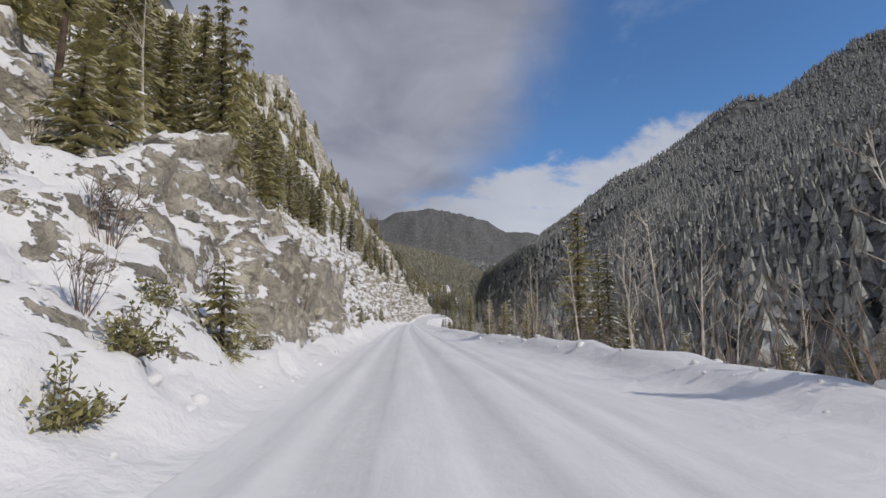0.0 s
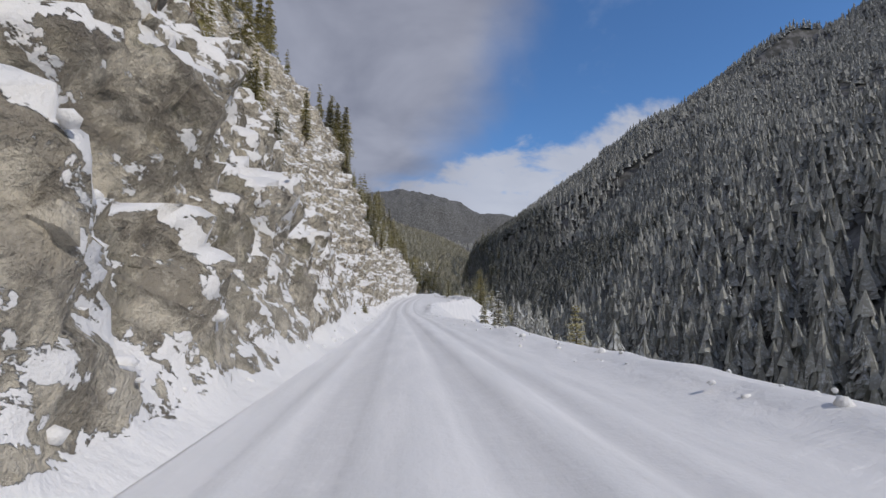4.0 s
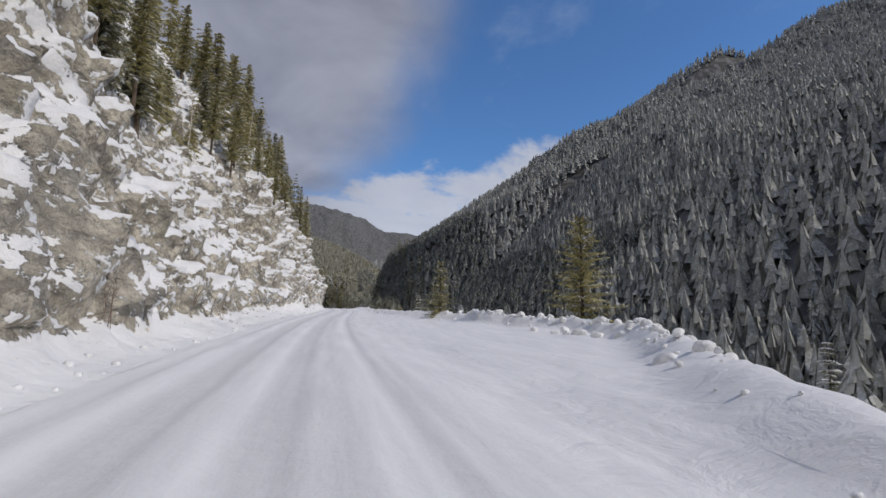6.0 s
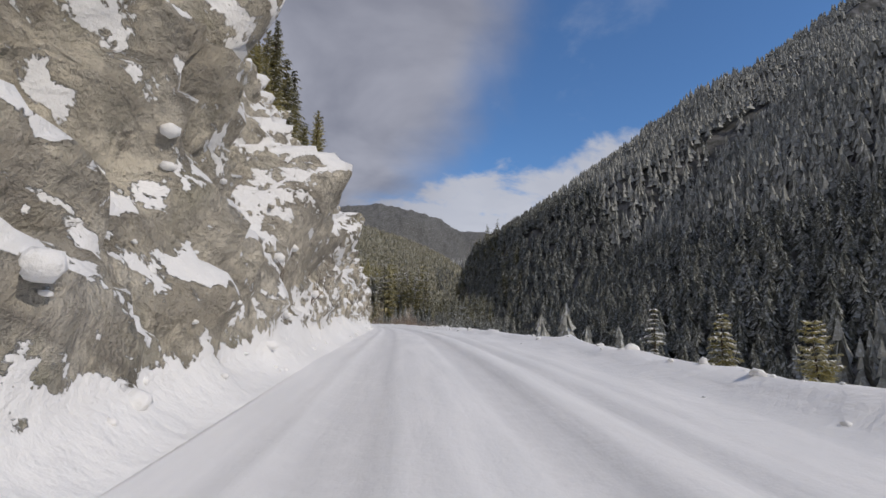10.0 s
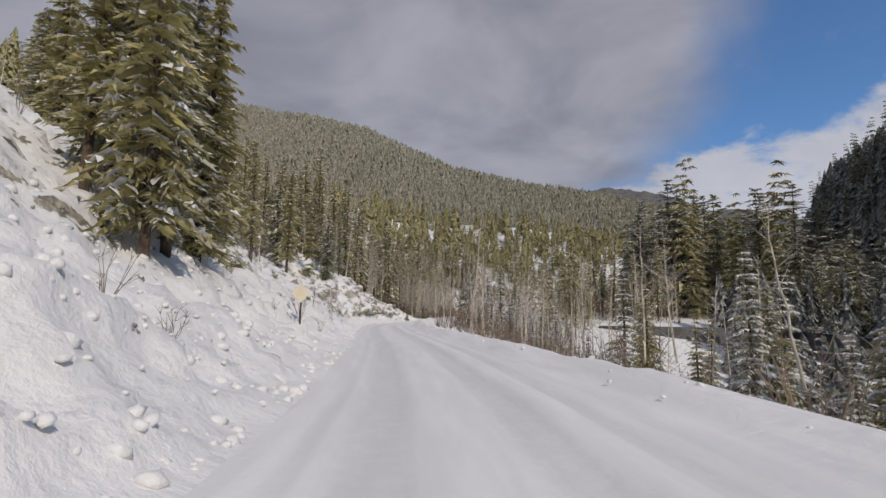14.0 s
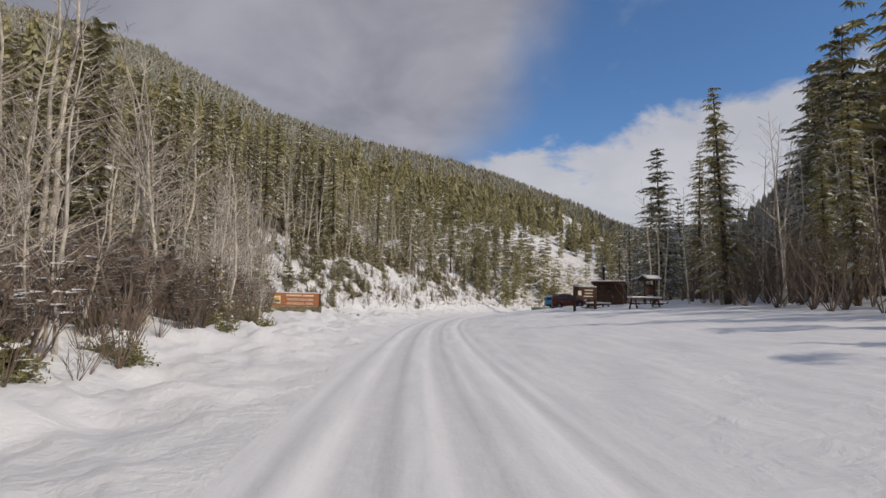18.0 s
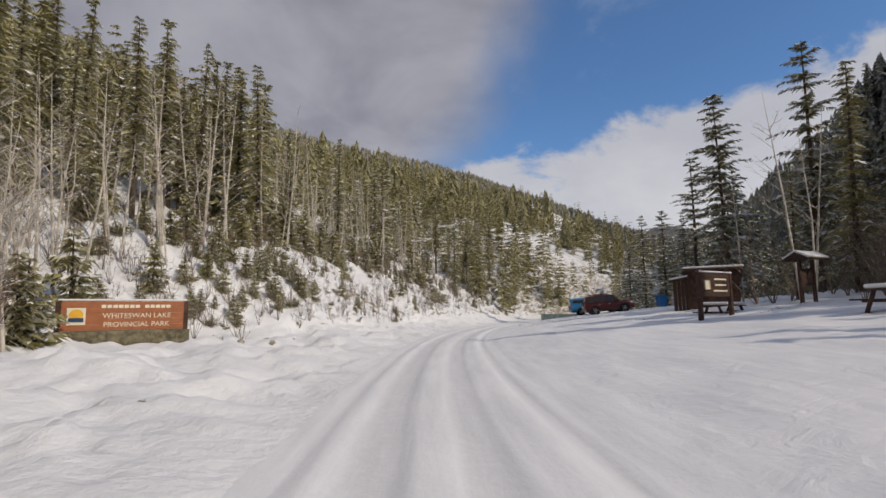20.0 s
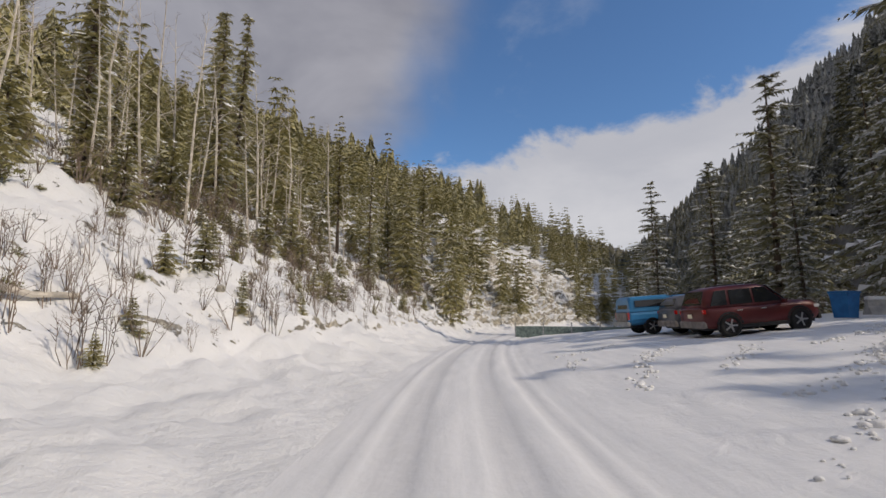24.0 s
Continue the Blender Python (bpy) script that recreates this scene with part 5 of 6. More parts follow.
def build_extra():
    """What is past about 300 of a kind, joined into one object each."""
    rng = np.random.RandomState(88)
    tw = []
    for x, y, z, h in EXTRA.get("shrub", []) + EXTRA.get("dry_stalk", []):
        for k in range(7):
            a, sp = rng.uniform(0, 6.28), 0.45 * h * rng.uniform(0.2, 1)
            b, e = np.array([x, y, z - 0.05]), np.array([x + math.cos(a) * sp, y + math.sin(a) * sp, z + h * rng.uniform(0.5, 1)])
            m = (b + e) / 2 + rng.normal(0, 0.05 * h, 3)
            tw.append(tube([b, m, e], [0.006 * h + 0.003, 0.004 * h + 0.002, 0.0015], 3))
            for q in range(3):
                s0 = m + (e - m) * rng.uniform(0, 1)
                d = rng.normal(0, 1, 3)
                d[2] = abs(d[2]) + 0.4
                tw.append(tube([s0, s0 + d / np.linalg.norm(d) * h * 0.22], [0.003 * h + 0.002, 0.0015], 3))
    if tw:
        tagged(new("undergrowth", soup("undergrowth", np.concatenate(tw), None, TWIG)), "tangle of leafless brown undergrowth", "undergrowth", kind="stuff")
    stems, fine_twigs = [], []
    for x, y, z, h in EXTRA.get("birch_tree", []):
        top = np.array([x, y, z]) + np.array([rng.uniform(-0.1, 0.1) * h, rng.uniform(-0.1, 0.1) * h, h])
        base, r0 = np.array([x, y, z - 0.2]), 0.006 * h + 0.015
        mid = (base + top) / 2 + rng.normal(0, 0.015 * h, 3)
        stems.append(tube([base, mid, top], [r0, r0 * 0.6, 0.006], 5))
        for k in range(14):
            f = rng.uniform(0.3, 0.97)
            b = base + (mid - base) * f * 2 if f < 0.5 else mid + (top - mid) * (f - 0.5) * 2
            a, L = rng.uniform(0, 6.28), 0.15 * h * (1.15 - f) + 0.25
            e = b + np.array([math.cos(a) * L, math.sin(a) * L, L * rng.uniform(0.5, 1.3)])
            stems.append(tube([b, e], [0.0015 * h + 0.004, 0.003], 3))
            for q in range(4):
                s0 = b + (e - b) * rng.uniform(0.3, 1)
                a2, l2 = a + rng.uniform(-1.2, 1.2), L * rng.uniform(0.25, 0.5)
                fine_twigs.append(tube([s0, s0 + np.array([math.cos(a2) * l2, math.sin(a2) * l2, l2 * rng.uniform(0.2, 1.1)])], [0.0045, 0.002], 3))
    if stems:
        tagged(new("birch_stand", soup("birch_stand", np.concatenate(stems), None, BIRCH)), "more bare pale birches among the shrubs", "birch stand", kind="stuff")
        tagged(new("birch_twigs", soup("birch_twigs", np.concatenate(fine_twigs), None, TWIG)), "fine brown twigs of the birch stand", "twigs", kind="stuff")
    trees = [r for k in ("spruce_tree", "pine_tree", "snowy_fir", "tall_spruce", "large_fir") for r in EXTRA.get(k, [])]
    if trees:
        t = np.array(trees)
        scatter("bank_forest", t[:, :2], t[:, 2], t[:, 3], NEEDLE_GREEN, "more conifers among the trees of the slope", 9, KINDS_NEAR)


build_extra()

# ---- rocks and snow lumps ----


def build_boulder(seed, mat, rock, label, name, category, cuts=14, subdiv=3, round_=0.15):
    """A block one metre across, cut by random planes and roughened."""
    rng = np.random.RandomState(seed)
    bm = bmesh.new()
    bmesh.ops.create_icosphere(bm, subdivisions=subdiv, radius=0.5)
    planes = []
    for _ in range(cuts):
        n = rng.normal(0, 1, 3)
        n /= np.linalg.norm(n)
        planes.append((n, rng.uniform(0.26, 0.46)))
    for v in bm.verts:
        p = np.array(v.co)
        for n, k in planes:
            o = p @ n - k
            if o > 0:
                p = p - n * o * (1 - round_)
        p = p + np.array(v.co) * 0.06 * float(fbm(v.co.x * 5 + seed, v.co.y * 5, v.co.z * 5, 3))
        v.co = Vector(p)
    me = bpy.data.meshes.new(name)
    bm.to_mesh(me)
    bm.free()
    a = me.attributes.new("rock", "FLOAT", "POINT")
    a.data.foreach_set("value", np.full(len(me.vertices), rock, dtype=np.float32))
    me.materials.append(mat)
    for p in me.polygons:
        p.use_smooth = round_ > 0.3
    o = new(name, me)
    tagged(o, label, category, "loose rocks beside the road" if mat is ROCK else "snow lumps on the bank")
    return o


BOULDERS = [build_boulder(200 + i, ROCK, 0.95, "angular grey rock half buried in snow", "rock", "rock") for i in range(5)]
CLODS = [build_boulder(220 + i, SNOW, 0.0, "rounded lump of ploughed snow", "snow_lump", "snow", 14, 3, 0.25) for i in range(3)]
PEBBLE = build_boulder(240, ROCK, 0.75, "small grey stone", "stone", "rock", 6, 1)
TEMPLATES += BOULDERS + CLODS + [PEBBLE]


rock_count, SPARE = [0], []


def put_solid(kinds, rng, x, y, z, size, flat=0.75):
    if kinds is BOULDERS and size < 0.9:
        rock_count[0] += 1
        if rock_count[0] > 290 and size < 0.4:
            SPARE.append((x, y, z, size))
            return None
    c = copy_thing(kinds[rng.randint(len(kinds))], pose(0, 0, 0))
    k = size * rng.uniform(0.8, 1.25, 3)
    c.matrix_basis = pose(x, y, z, rng.uniform(-25, 25), rng.uniform(-25, 25), rng.uniform(0, 360)) @ Matrix.Diagonal((k[0], k[1], k[2] * flat, 1))
    return c


def strew():
    rng = np.random.RandomState(41)

    def left(y0, y1, n, u0, u1, s0, s1):
        for _ in range(n):
            s, u = rng.uniform(s_of_y(y0), s_of_y(y1)), rng.uniform(u0, u1)
            px, py, z, _ = (float(v) for v in left_surface(np.array(s), np.array(u)))
            size = s0 + (s1 - s0) * rng.rand() ** 2.5
            put_solid(BOULDERS, rng, px, py, z + 0.05 * size, size)

    left(36, 60, 130, 1.4, 9, 0.10, 0.45)
    left(34, 74, 420, 1.0, 11, 0.07, 0.3)
    left(2, 36, 160, 1.0, 9, 0.07, 0.3)
    left(402, 440, 200, 0.8, 10, 0.06, 0.25)
    left(130, 400, 400, 0.8, 4, 0.06, 0.22)
    left(2, 36, 45, 1.0, 8, 0.15, 0.7)
    left(60, 130, 60, 1.2, 8, 0.12, 0.5)
    left(130, 300, 90, 0.9, 5, 0.10, 0.45)
    left(300, 400, 60, 0.9, 6, 0.12, 0.5)
    left(400, 440, 40, 1.2, 10, 0.10, 0.4)
    left(462, 492, 70, 1.8, 7, 0.2, 0.7)
    left(545, 600, 30, 3, 10, 0.12, 0.4)
    for x, y, z, k in ((-12.9, 181.8, 2.9, 1.5), (-3.3, 9.4, 0.35, 0.9), (-11.2, 388.4, 0.45, 1.2), (-12.0, 389.3, 0.95, 1.3), (-11.9, 388.0, 0.8, 1.0), (-4.6, 6.2, 0.8, 1.3), (-5.2, 6.8, 1.5, 1.4), (-5.0, 5.4, 1.2, 1.2), (-49.4, 485, 1.2, 0.9), (-49.6, 487.5, 1.1, 0.8), (-48.9, 486.2, 0.8, 0.6)):
        put_solid(BOULDERS, rng, x, y, z + float(grade(y)), k, 0.9)
    # lumps along the right-hand berm and the left edge
    for _ in range(160):
        y = rng.uniform(0, 505)
        s = s_of_y(y)
        if rng.rand() < 0.75:
            d = float(key(RA, y, 1)) - 0.5 + rng.normal(0, 0.35)
            px, py, nx, ny = (float(v) for v in at_s(s))
            x, yy, z = px + nx * d, py + ny * d, float(road_z(np.array(s), np.array(d))[0])
        else:
            x, yy, z, _ = (float(v) for v in left_surface(np.array(s), np.array(rng.uniform(0.1, 0.5))))
        put_solid(CLODS, rng, x, yy, z - 0.03, 0.10 + 0.24 * rng.rand() ** 3)
    for x, y, k in ((0.7, 226.2, 0.55), (0.1, 226.9, 0.35), (0.9, 225.4, 0.4), (-0.2, 228.0, 0.3), (0.3, 226.5, 0.3), (0.8, 227.5, 0.4)):
        put_solid(CLODS, rng, x, y, ground_right(x, y) + 0.05, k)
    for _ in range(115):
        y = rng.uniform(216, 244)
        s = s_of_y(y)
        d = float(key(RA, y, 1)) - 0.5 + rng.normal(0, 0.30)
        px, py, nx, ny = (float(v) for v in at_s(s))
        put_solid(CLODS, rng, px + nx * d, py + ny * d, float(road_z(np.array(s), np.array(d))[0]) - 0.02, 0.15 + 0.3 * rng.rand() ** 2)


strew()


def build_rubble():
    rng = np.random.RandomState(43)
    src = PEBBLE.data
    co = np.array([v.co for v in src.vertices])
    tris = np.array([p.vertices for p in src.polygons])
    out = []
    for x, y, z, k in SPARE:
        m = np.array(Euler(rng.uniform(0, 6.28, 3)).to_matrix())
        out.append(((co * rng.uniform(0.7, 1.2, 3)) @ m.T * k + (x, y, z))[tris][rng.rand(len(tris)) < 2])
    if out:
        me = soup("rubble", np.concatenate(out), None, ROCK)
        a = me.attributes.new("rock", "FLOAT", "POINT")
        a.data.foreach_set("value", np.full(len(me.vertices), 0.75, dtype=np.float32))
        tagged(new("rubble", me), "scattered small grey stones in the snow", "rubble", kind="stuff")


build_rubble()


def build_clods():
    """Small lumps of ploughed snow along both edges of the road."""
    rng = np.random.RandomState(45)
    bm = bmesh.new()
    bmesh.ops.create_icosphere(bm, subdivisions=1, radius=0.5)
    bm.verts.index_update()
    co = np.array([v.co for v in bm.verts])
    tris = np.array([[v.index for v in f.verts] for f in bm.faces])
    bm.free()
    n = 5000
    s = rng.uniform(s_of_y(-2), s_of_y(500), n)
    s[:1500] = rng.uniform(s_of_y(398), s_of_y(446), 1500)
    left = rng.rand(n) < 0.7
    left[:1500] = True
    reach = np.where(np.arange(n) < 1500, 5.5, 2.4)
    lx, ly, lz, rock = left_surface(s, 0.1 + reach * rng.rand(n) ** 1.3)
    y = np.interp(s, arc, fine[:, 1])
    d = key(RA, y, 1) - 0.55 + rng.normal(0, 0.4, n)
    x, yy, nx, ny = at_s(s)
    rz = road_z(s, d)[0]
    px, py, pz = np.where(left, lx, x + nx * d), np.where(left, ly, yy + ny * d), np.where(left, lz, rz)
    out, faces = [], []
    for i in range(n):
        k = 0.06 + 0.16 * rng.rand() ** 3
        m = np.array(Euler(rng.uniform(0, 6.28, 3)).to_matrix())
        c = co * (1 + 0.10 * rng.normal(0, 1, (len(co), 1))) * rng.uniform(0.7, 1.3, 3)
        out.append((c @ m.T * (1, 1, 0.75) * k + (px[i], py[i], pz[i] + 0.02 * k)))
        faces += (tris + i * len(co)).tolist()
    # scuffed lines across the car park
    for row_ in range(16):
        x0, y0 = rng.uniform(-44, -26), rng.uniform(540, 574)
        a, ln = rng.uniform(0.1, 0.9), rng.uniform(4, 12)
        for q in range(int(ln * 9)):
            f = rng.uniform(0, ln)
            bend = 0.02 * f * f
            x, y = x0 + f * math.cos(a) - bend * math.sin(a) + rng.normal(0, 0.14), y0 + f * math.sin(a) + bend * math.cos(a) + rng.normal(0, 0.14)
            if x - float(np.interp(y, fine[:, 1], fine[:, 0])) < 3.2:
                continue
            k = 0.05 + 0.14 * rng.rand() ** 2.5
            m = np.array(Euler(rng.uniform(0, 6.28, 3)).to_matrix())
            c = co * (1 + 0.10 * rng.normal(0, 1, (len(co), 1))) * rng.uniform(0.7, 1.3, 3)
            faces += (tris + len(out) * len(co)).tolist()
            out.append(c @ m.T * (1, 1, 0.6) * k + (x, y, ground_right(x, y) + 0.01))
    me = bpy.data.meshes.new("snow_clods")
    me.from_pydata(np.concatenate(out).tolist(), [], faces)
    me.polygons.foreach_set("use_smooth", np.full(len(faces), True))
    me.materials.append(SNOW)
    tagged(new("snow_clods", me), "small clods of ploughed snow along the road", "snow", kind="stuff")


build_clods()

# ---- the park entrance and the car park ----
WOOD = plain("brown_boards", (0.075, 0.042, 0.03), 0.8, var=0.35, scale=5, bumpy=0.5)
SIGN_RED = plain("sign_paint", (0.36, 0.135, 0.06), 0.6, var=0.12, scale=4, bumpy=0.1)
CREAM = plain("cream_paint", (0.80, 0.72, 0.55), 0.6, var=0.05, scale=4, bumpy=0)
STONE_BASE = plain("mossy_base", (0.16, 0.14, 0.09), 0.9, var=0.5, scale=5, bumpy=0.6)
YELLOW = plain("yellow_paint", (0.75, 0.42, 0.05), 0.6, var=0.1, scale=4, bumpy=0)
NAVY = plain("dark_blue_paint", (0.03, 0.06, 0.14), 0.6, var=0.1, scale=4, bumpy=0)
RED_CAR = plain("red_car_paint", (0.105, 0.016, 0.016), 0.32, 0.15, var=0.18, scale=1.2, bumpy=0, spec=0.5)
BLUE_CAR = plain("blue_car_paint", (0.03, 0.19, 0.40), 0.35, 0.1, var=0.15, scale=1.2, bumpy=0, spec=0.5)
GREY_CAR = plain("grey_car_paint", (0.13, 0.13, 0.14), 0.4, 0.2, var=0.2, scale=1.2, bumpy=0, spec=0.5)
GLASS = plain("tinted_glass", (0.015, 0.017, 0.02), 0.08, var=0.1, scale=2, bumpy=0, spec=0.6)
TYRE = plain("tyre_rubber", (0.02, 0.02, 0.02), 0.9, var=0.3, scale=6, bumpy=0.3)
ALLOY = plain("alloy_rim", (0.45, 0.45, 0.46), 0.35, 0.8, var=0.15, scale=6, bumpy=0)
TRIM = plain("black_trim", (0.025, 0.025, 0.027), 0.6, var=0.3, scale=4, bumpy=0.1)
LAMP_RED = plain("tail_lamp_red", (0.45, 0.02, 0.015), 0.2, var=0.1, scale=4, bumpy=0)
LAMP_CLEAR = plain("headlamp_clear", (0.6, 0.6, 0.6), 0.15, var=0.1, scale=4, bumpy=0)
SALT = plain("dirty_bumper", (0.22, 0.20, 0.19), 0.8, var=0.3, scale=3, bumpy=0.1)
GALV = plain("galvanised_steel", (0.35, 0.36, 0.37), 0.5, 0.6, var=0.2, scale=6, bumpy=0.1)
BIN_BLUE = plain("blue_plastic", (0.02, 0.14, 0.36), 0.5, var=0.15, scale=3, bumpy=0.1)
FENCE_GREEN = plain("green_netting", (0.16, 0.21, 0.20), 0.8, var=0.4, scale=5, bumpy=0.3)
CONCRETE = plain("concrete", (0.42, 0.41, 0.39), 0.85, var=0.2, scale=3, bumpy=0.4)


def box_bm(bm, size, at=(0, 0, 0), bevel=0.0, rot=None):
    """Adds a bevelled box, size in x, y, z, centred on at."""
    m = Matrix.Translation(at) @ (rot or Matrix.Identity(4)) @ Matrix.Diagonal((*size, 1))
    r = bmesh.ops.create_cube(bm, size=1, matrix=m)
    if bevel:
        edges = {e for v in r["verts"] for e in v.link_edges}
        bmesh.ops.bevel(bm, geom=list(edges), offset=bevel, segments=2, affect="EDGES", profile=0.6)


def bm_part(name, fill, mat, parent, label="", smooth_faces=False):
    bm = bmesh.new()
    fill(bm)
    me = bpy.data.meshes.new(name)
    bmesh.ops.recalc_face_normals(bm, faces=bm.faces)
    bm.to_mesh(me)
    bm.free()
    me.materials.append(mat)
    for p in me.polygons:
        p.use_smooth = smooth_faces
    return part(name, me, parent, label)


def text_part(name, body, size, mat, parent, m, label=""):
    cu = bpy.data.curves.new(name, "FONT")
    cu.body, cu.size, cu.extrude, cu.align_x, cu.align_y = body, size, 0.008, "CENTER", "CENTER"
    tmp = new("text", cu)
    dg = bpy.context.evaluated_depsgraph_get()
    me = bpy.data.meshes.new_from_object(tmp.evaluated_get(dg))
    bpy.data.objects.remove(tmp)
    me.materials.clear()
    me.materials.append(mat)
    o = part(name, me, parent, label)
    o.matrix_local = m
    return o


def build_sign():
    """Park sign: local x along the face, -y towards the reader."""
    a = math.degrees(math.atan2(2.15, 3.5))
    root = thing("park_sign", "red-brown wooden park sign on a low base in the snow", "sign", at=pose(-56.6, 545.3, 0.45, 0, 0, a))
    bm_part("base", lambda bm: box_bm(bm, (3.9, 0.6, 0.75), (0, 0, 0.1), 0.05), STONE_BASE, root, "mossy timber base")
    for i in range(5):
        bm_part("board", lambda bm, i=i: box_bm(bm, (3.5, 0.08, 0.186), (0, -0.12, 0.58 + 0.19 * i), 0.012), SIGN_RED, root)
    for x in (-1.82, 1.82):
        bm_part("post", lambda bm, x=x: box_bm(bm, (0.16, 0.2, 1.2), (x, -0.05, 0.85), 0.02), WOOD, root)
    bm_part("snow_cap", lambda bm: box_bm(bm, (3.7, 0.25, 0.07), (0, -0.05, 1.48), 0.03), SNOW, root, "thin snow along the top", True)
    face = pose(0, -0.165, 0, 90, 0, 0)
    bm_part("line", lambda bm: [box_bm(bm, (0.13, 0.012, 0.11), (x, -0.165, 1.27), 0.005) for x in (-0.62, -0.46, -0.30, -0.14, 0.02, 0.18, 0.34, 0.62, 0.78, 0.94, 1.10, 1.26)], CREAM, root, "unreadable cream lettering")
    text_part("lettering", "WHITESWAN LAKE", 0.23, CREAM, root, Matrix.Translation((0.35, -0.166, 0.96)) @ pose(0, 0, 0, 90, 0, 0), "cream lettering")
    text_part("lettering", "PROVINCIAL PARK", 0.23, CREAM, root, Matrix.Translation((0.35, -0.166, 0.67)) @ pose(0, 0, 0, 90, 0, 0), "cream lettering")
    e = bm_part("emblem", lambda bm: box_bm(bm, (0.5, 0.014, 0.55), (-1.35, -0.168, 0.95), 0.006), CREAM, root, "cream panel with a plain yellow and blue emblem")
    bm_part("sun_shape", lambda bm: bmesh.ops.create_cone(bm, cap_ends=True, segments=20, radius1=0.19, radius2=0.19, depth=0.012, matrix=Matrix.Translation((-1.35, -0.18, 0.99)) @ pose(0, 0, 0, 90, 0, 0)), YELLOW, e)
    bm_part("water_shape", lambda bm: box_bm(bm, (0.4, 0.012, 0.13), (-1.35, -0.19, 0.84), 0.005), NAVY, e)


def loft(bm, sections):
    """Skins a row of closed rings of equal length."""
    rings = [[bm.verts.new(p) for p in sec] for sec in sections]
    n = len(rings[0])
    for a, b in zip(rings, rings[1:]):
        for i in range(n):
            bm.faces.new((a[i], a[(i + 1) % n], b[(i + 1) % n], b[i]))
    bm.faces.new(rings[0])
    bm.faces.new(list(reversed(rings[-1])))


def body_ring(x, w, z0, z1, crown=0.03):
    half = [(w * 0.82, z0), (w * 0.97, z0 + 0.10), (w, z0 + 0.35 * (z1 - z0)), (w * 0.985, z0 + 0.75 * (z1 - z0)), (w * 0.93, z1 - 0.02), (w * 0.80, z1 + crown * 0.5), (w * 0.4, z1 + crown)]
    return [(x, y, z) for y, z in half] + [(x, -y, z) for y, z in reversed(half)]


def cabin_ring(x, wb, wt, zb, zt):
    half = [(wb, zb), (wb * 0.6 + wt * 0.4, zb + 0.42 * (zt - zb)), (wt + 0.02, zt - 0.10), (wt - 0.06, zt - 0.015), (wt * 0.5, zt + 0.015)]
    return [(x, y, z) for y, z in half] + [(x, -y, z) for y, z in reversed(half)]


def build_wheel(parent, x, y, r, rim_label):
    side = 1 if y > 0 else -1
    w = bm_part("wheel", lambda bm: bmesh.ops.create_cone(bm, cap_ends=True, segments=24, radius1=r * 0.62, radius2=r * 0.62, depth=0.16, matrix=Matrix.Translation((x, y, r)) @ pose(0, 0, 0, 90, 0, 0)), TRIM, parent, "road wheel")

    def tyre(bm):
        prof = [(r * 0.64, -0.11), (r * 0.9, -0.125), (r, -0.09), (r, 0.09), (r * 0.9, 0.125), (r * 0.64, 0.11)]
        n = 28
        rings = [[bm.verts.new((x + p[0] * math.cos(6.283 * k / n), y + p[1], r + p[0] * math.sin(6.283 * k / n))) for p in prof] for k in range(n)]
        for k in range(n):
            a, b = rings[k], rings[(k + 1) % n]
            for i in range(len(prof)):
                j = (i + 1) % len(prof)
                bm.faces.new((a[i], a[j], b[j], b[i]))

    bm_part("tyre", tyre, TYRE, w, "black winter tyre", True)

    def rim(bm):
        for k in range(5):
            a = 72 * k
            box_bm(bm, (r * 0.58, 0.03, r * 0.13), (x + r * 0.30 * math.cos(radians(a)), y + side * 0.10, r + r * 0.30 * math.sin(radians(a))), 0.008, pose(0, 0, 0, 0, -a, 0))
        bmesh.ops.create_cone(bm, cap_ends=True, segments=14, radius1=r * 0.14, radius2=r * 0.14, depth=0.05, matrix=Matrix.Translation((x, y + side * 0.10, r)) @ pose(0, 0, 0, 90, 0, 0))

    bm_part("rim", rim, ALLOY, w, rim_label)


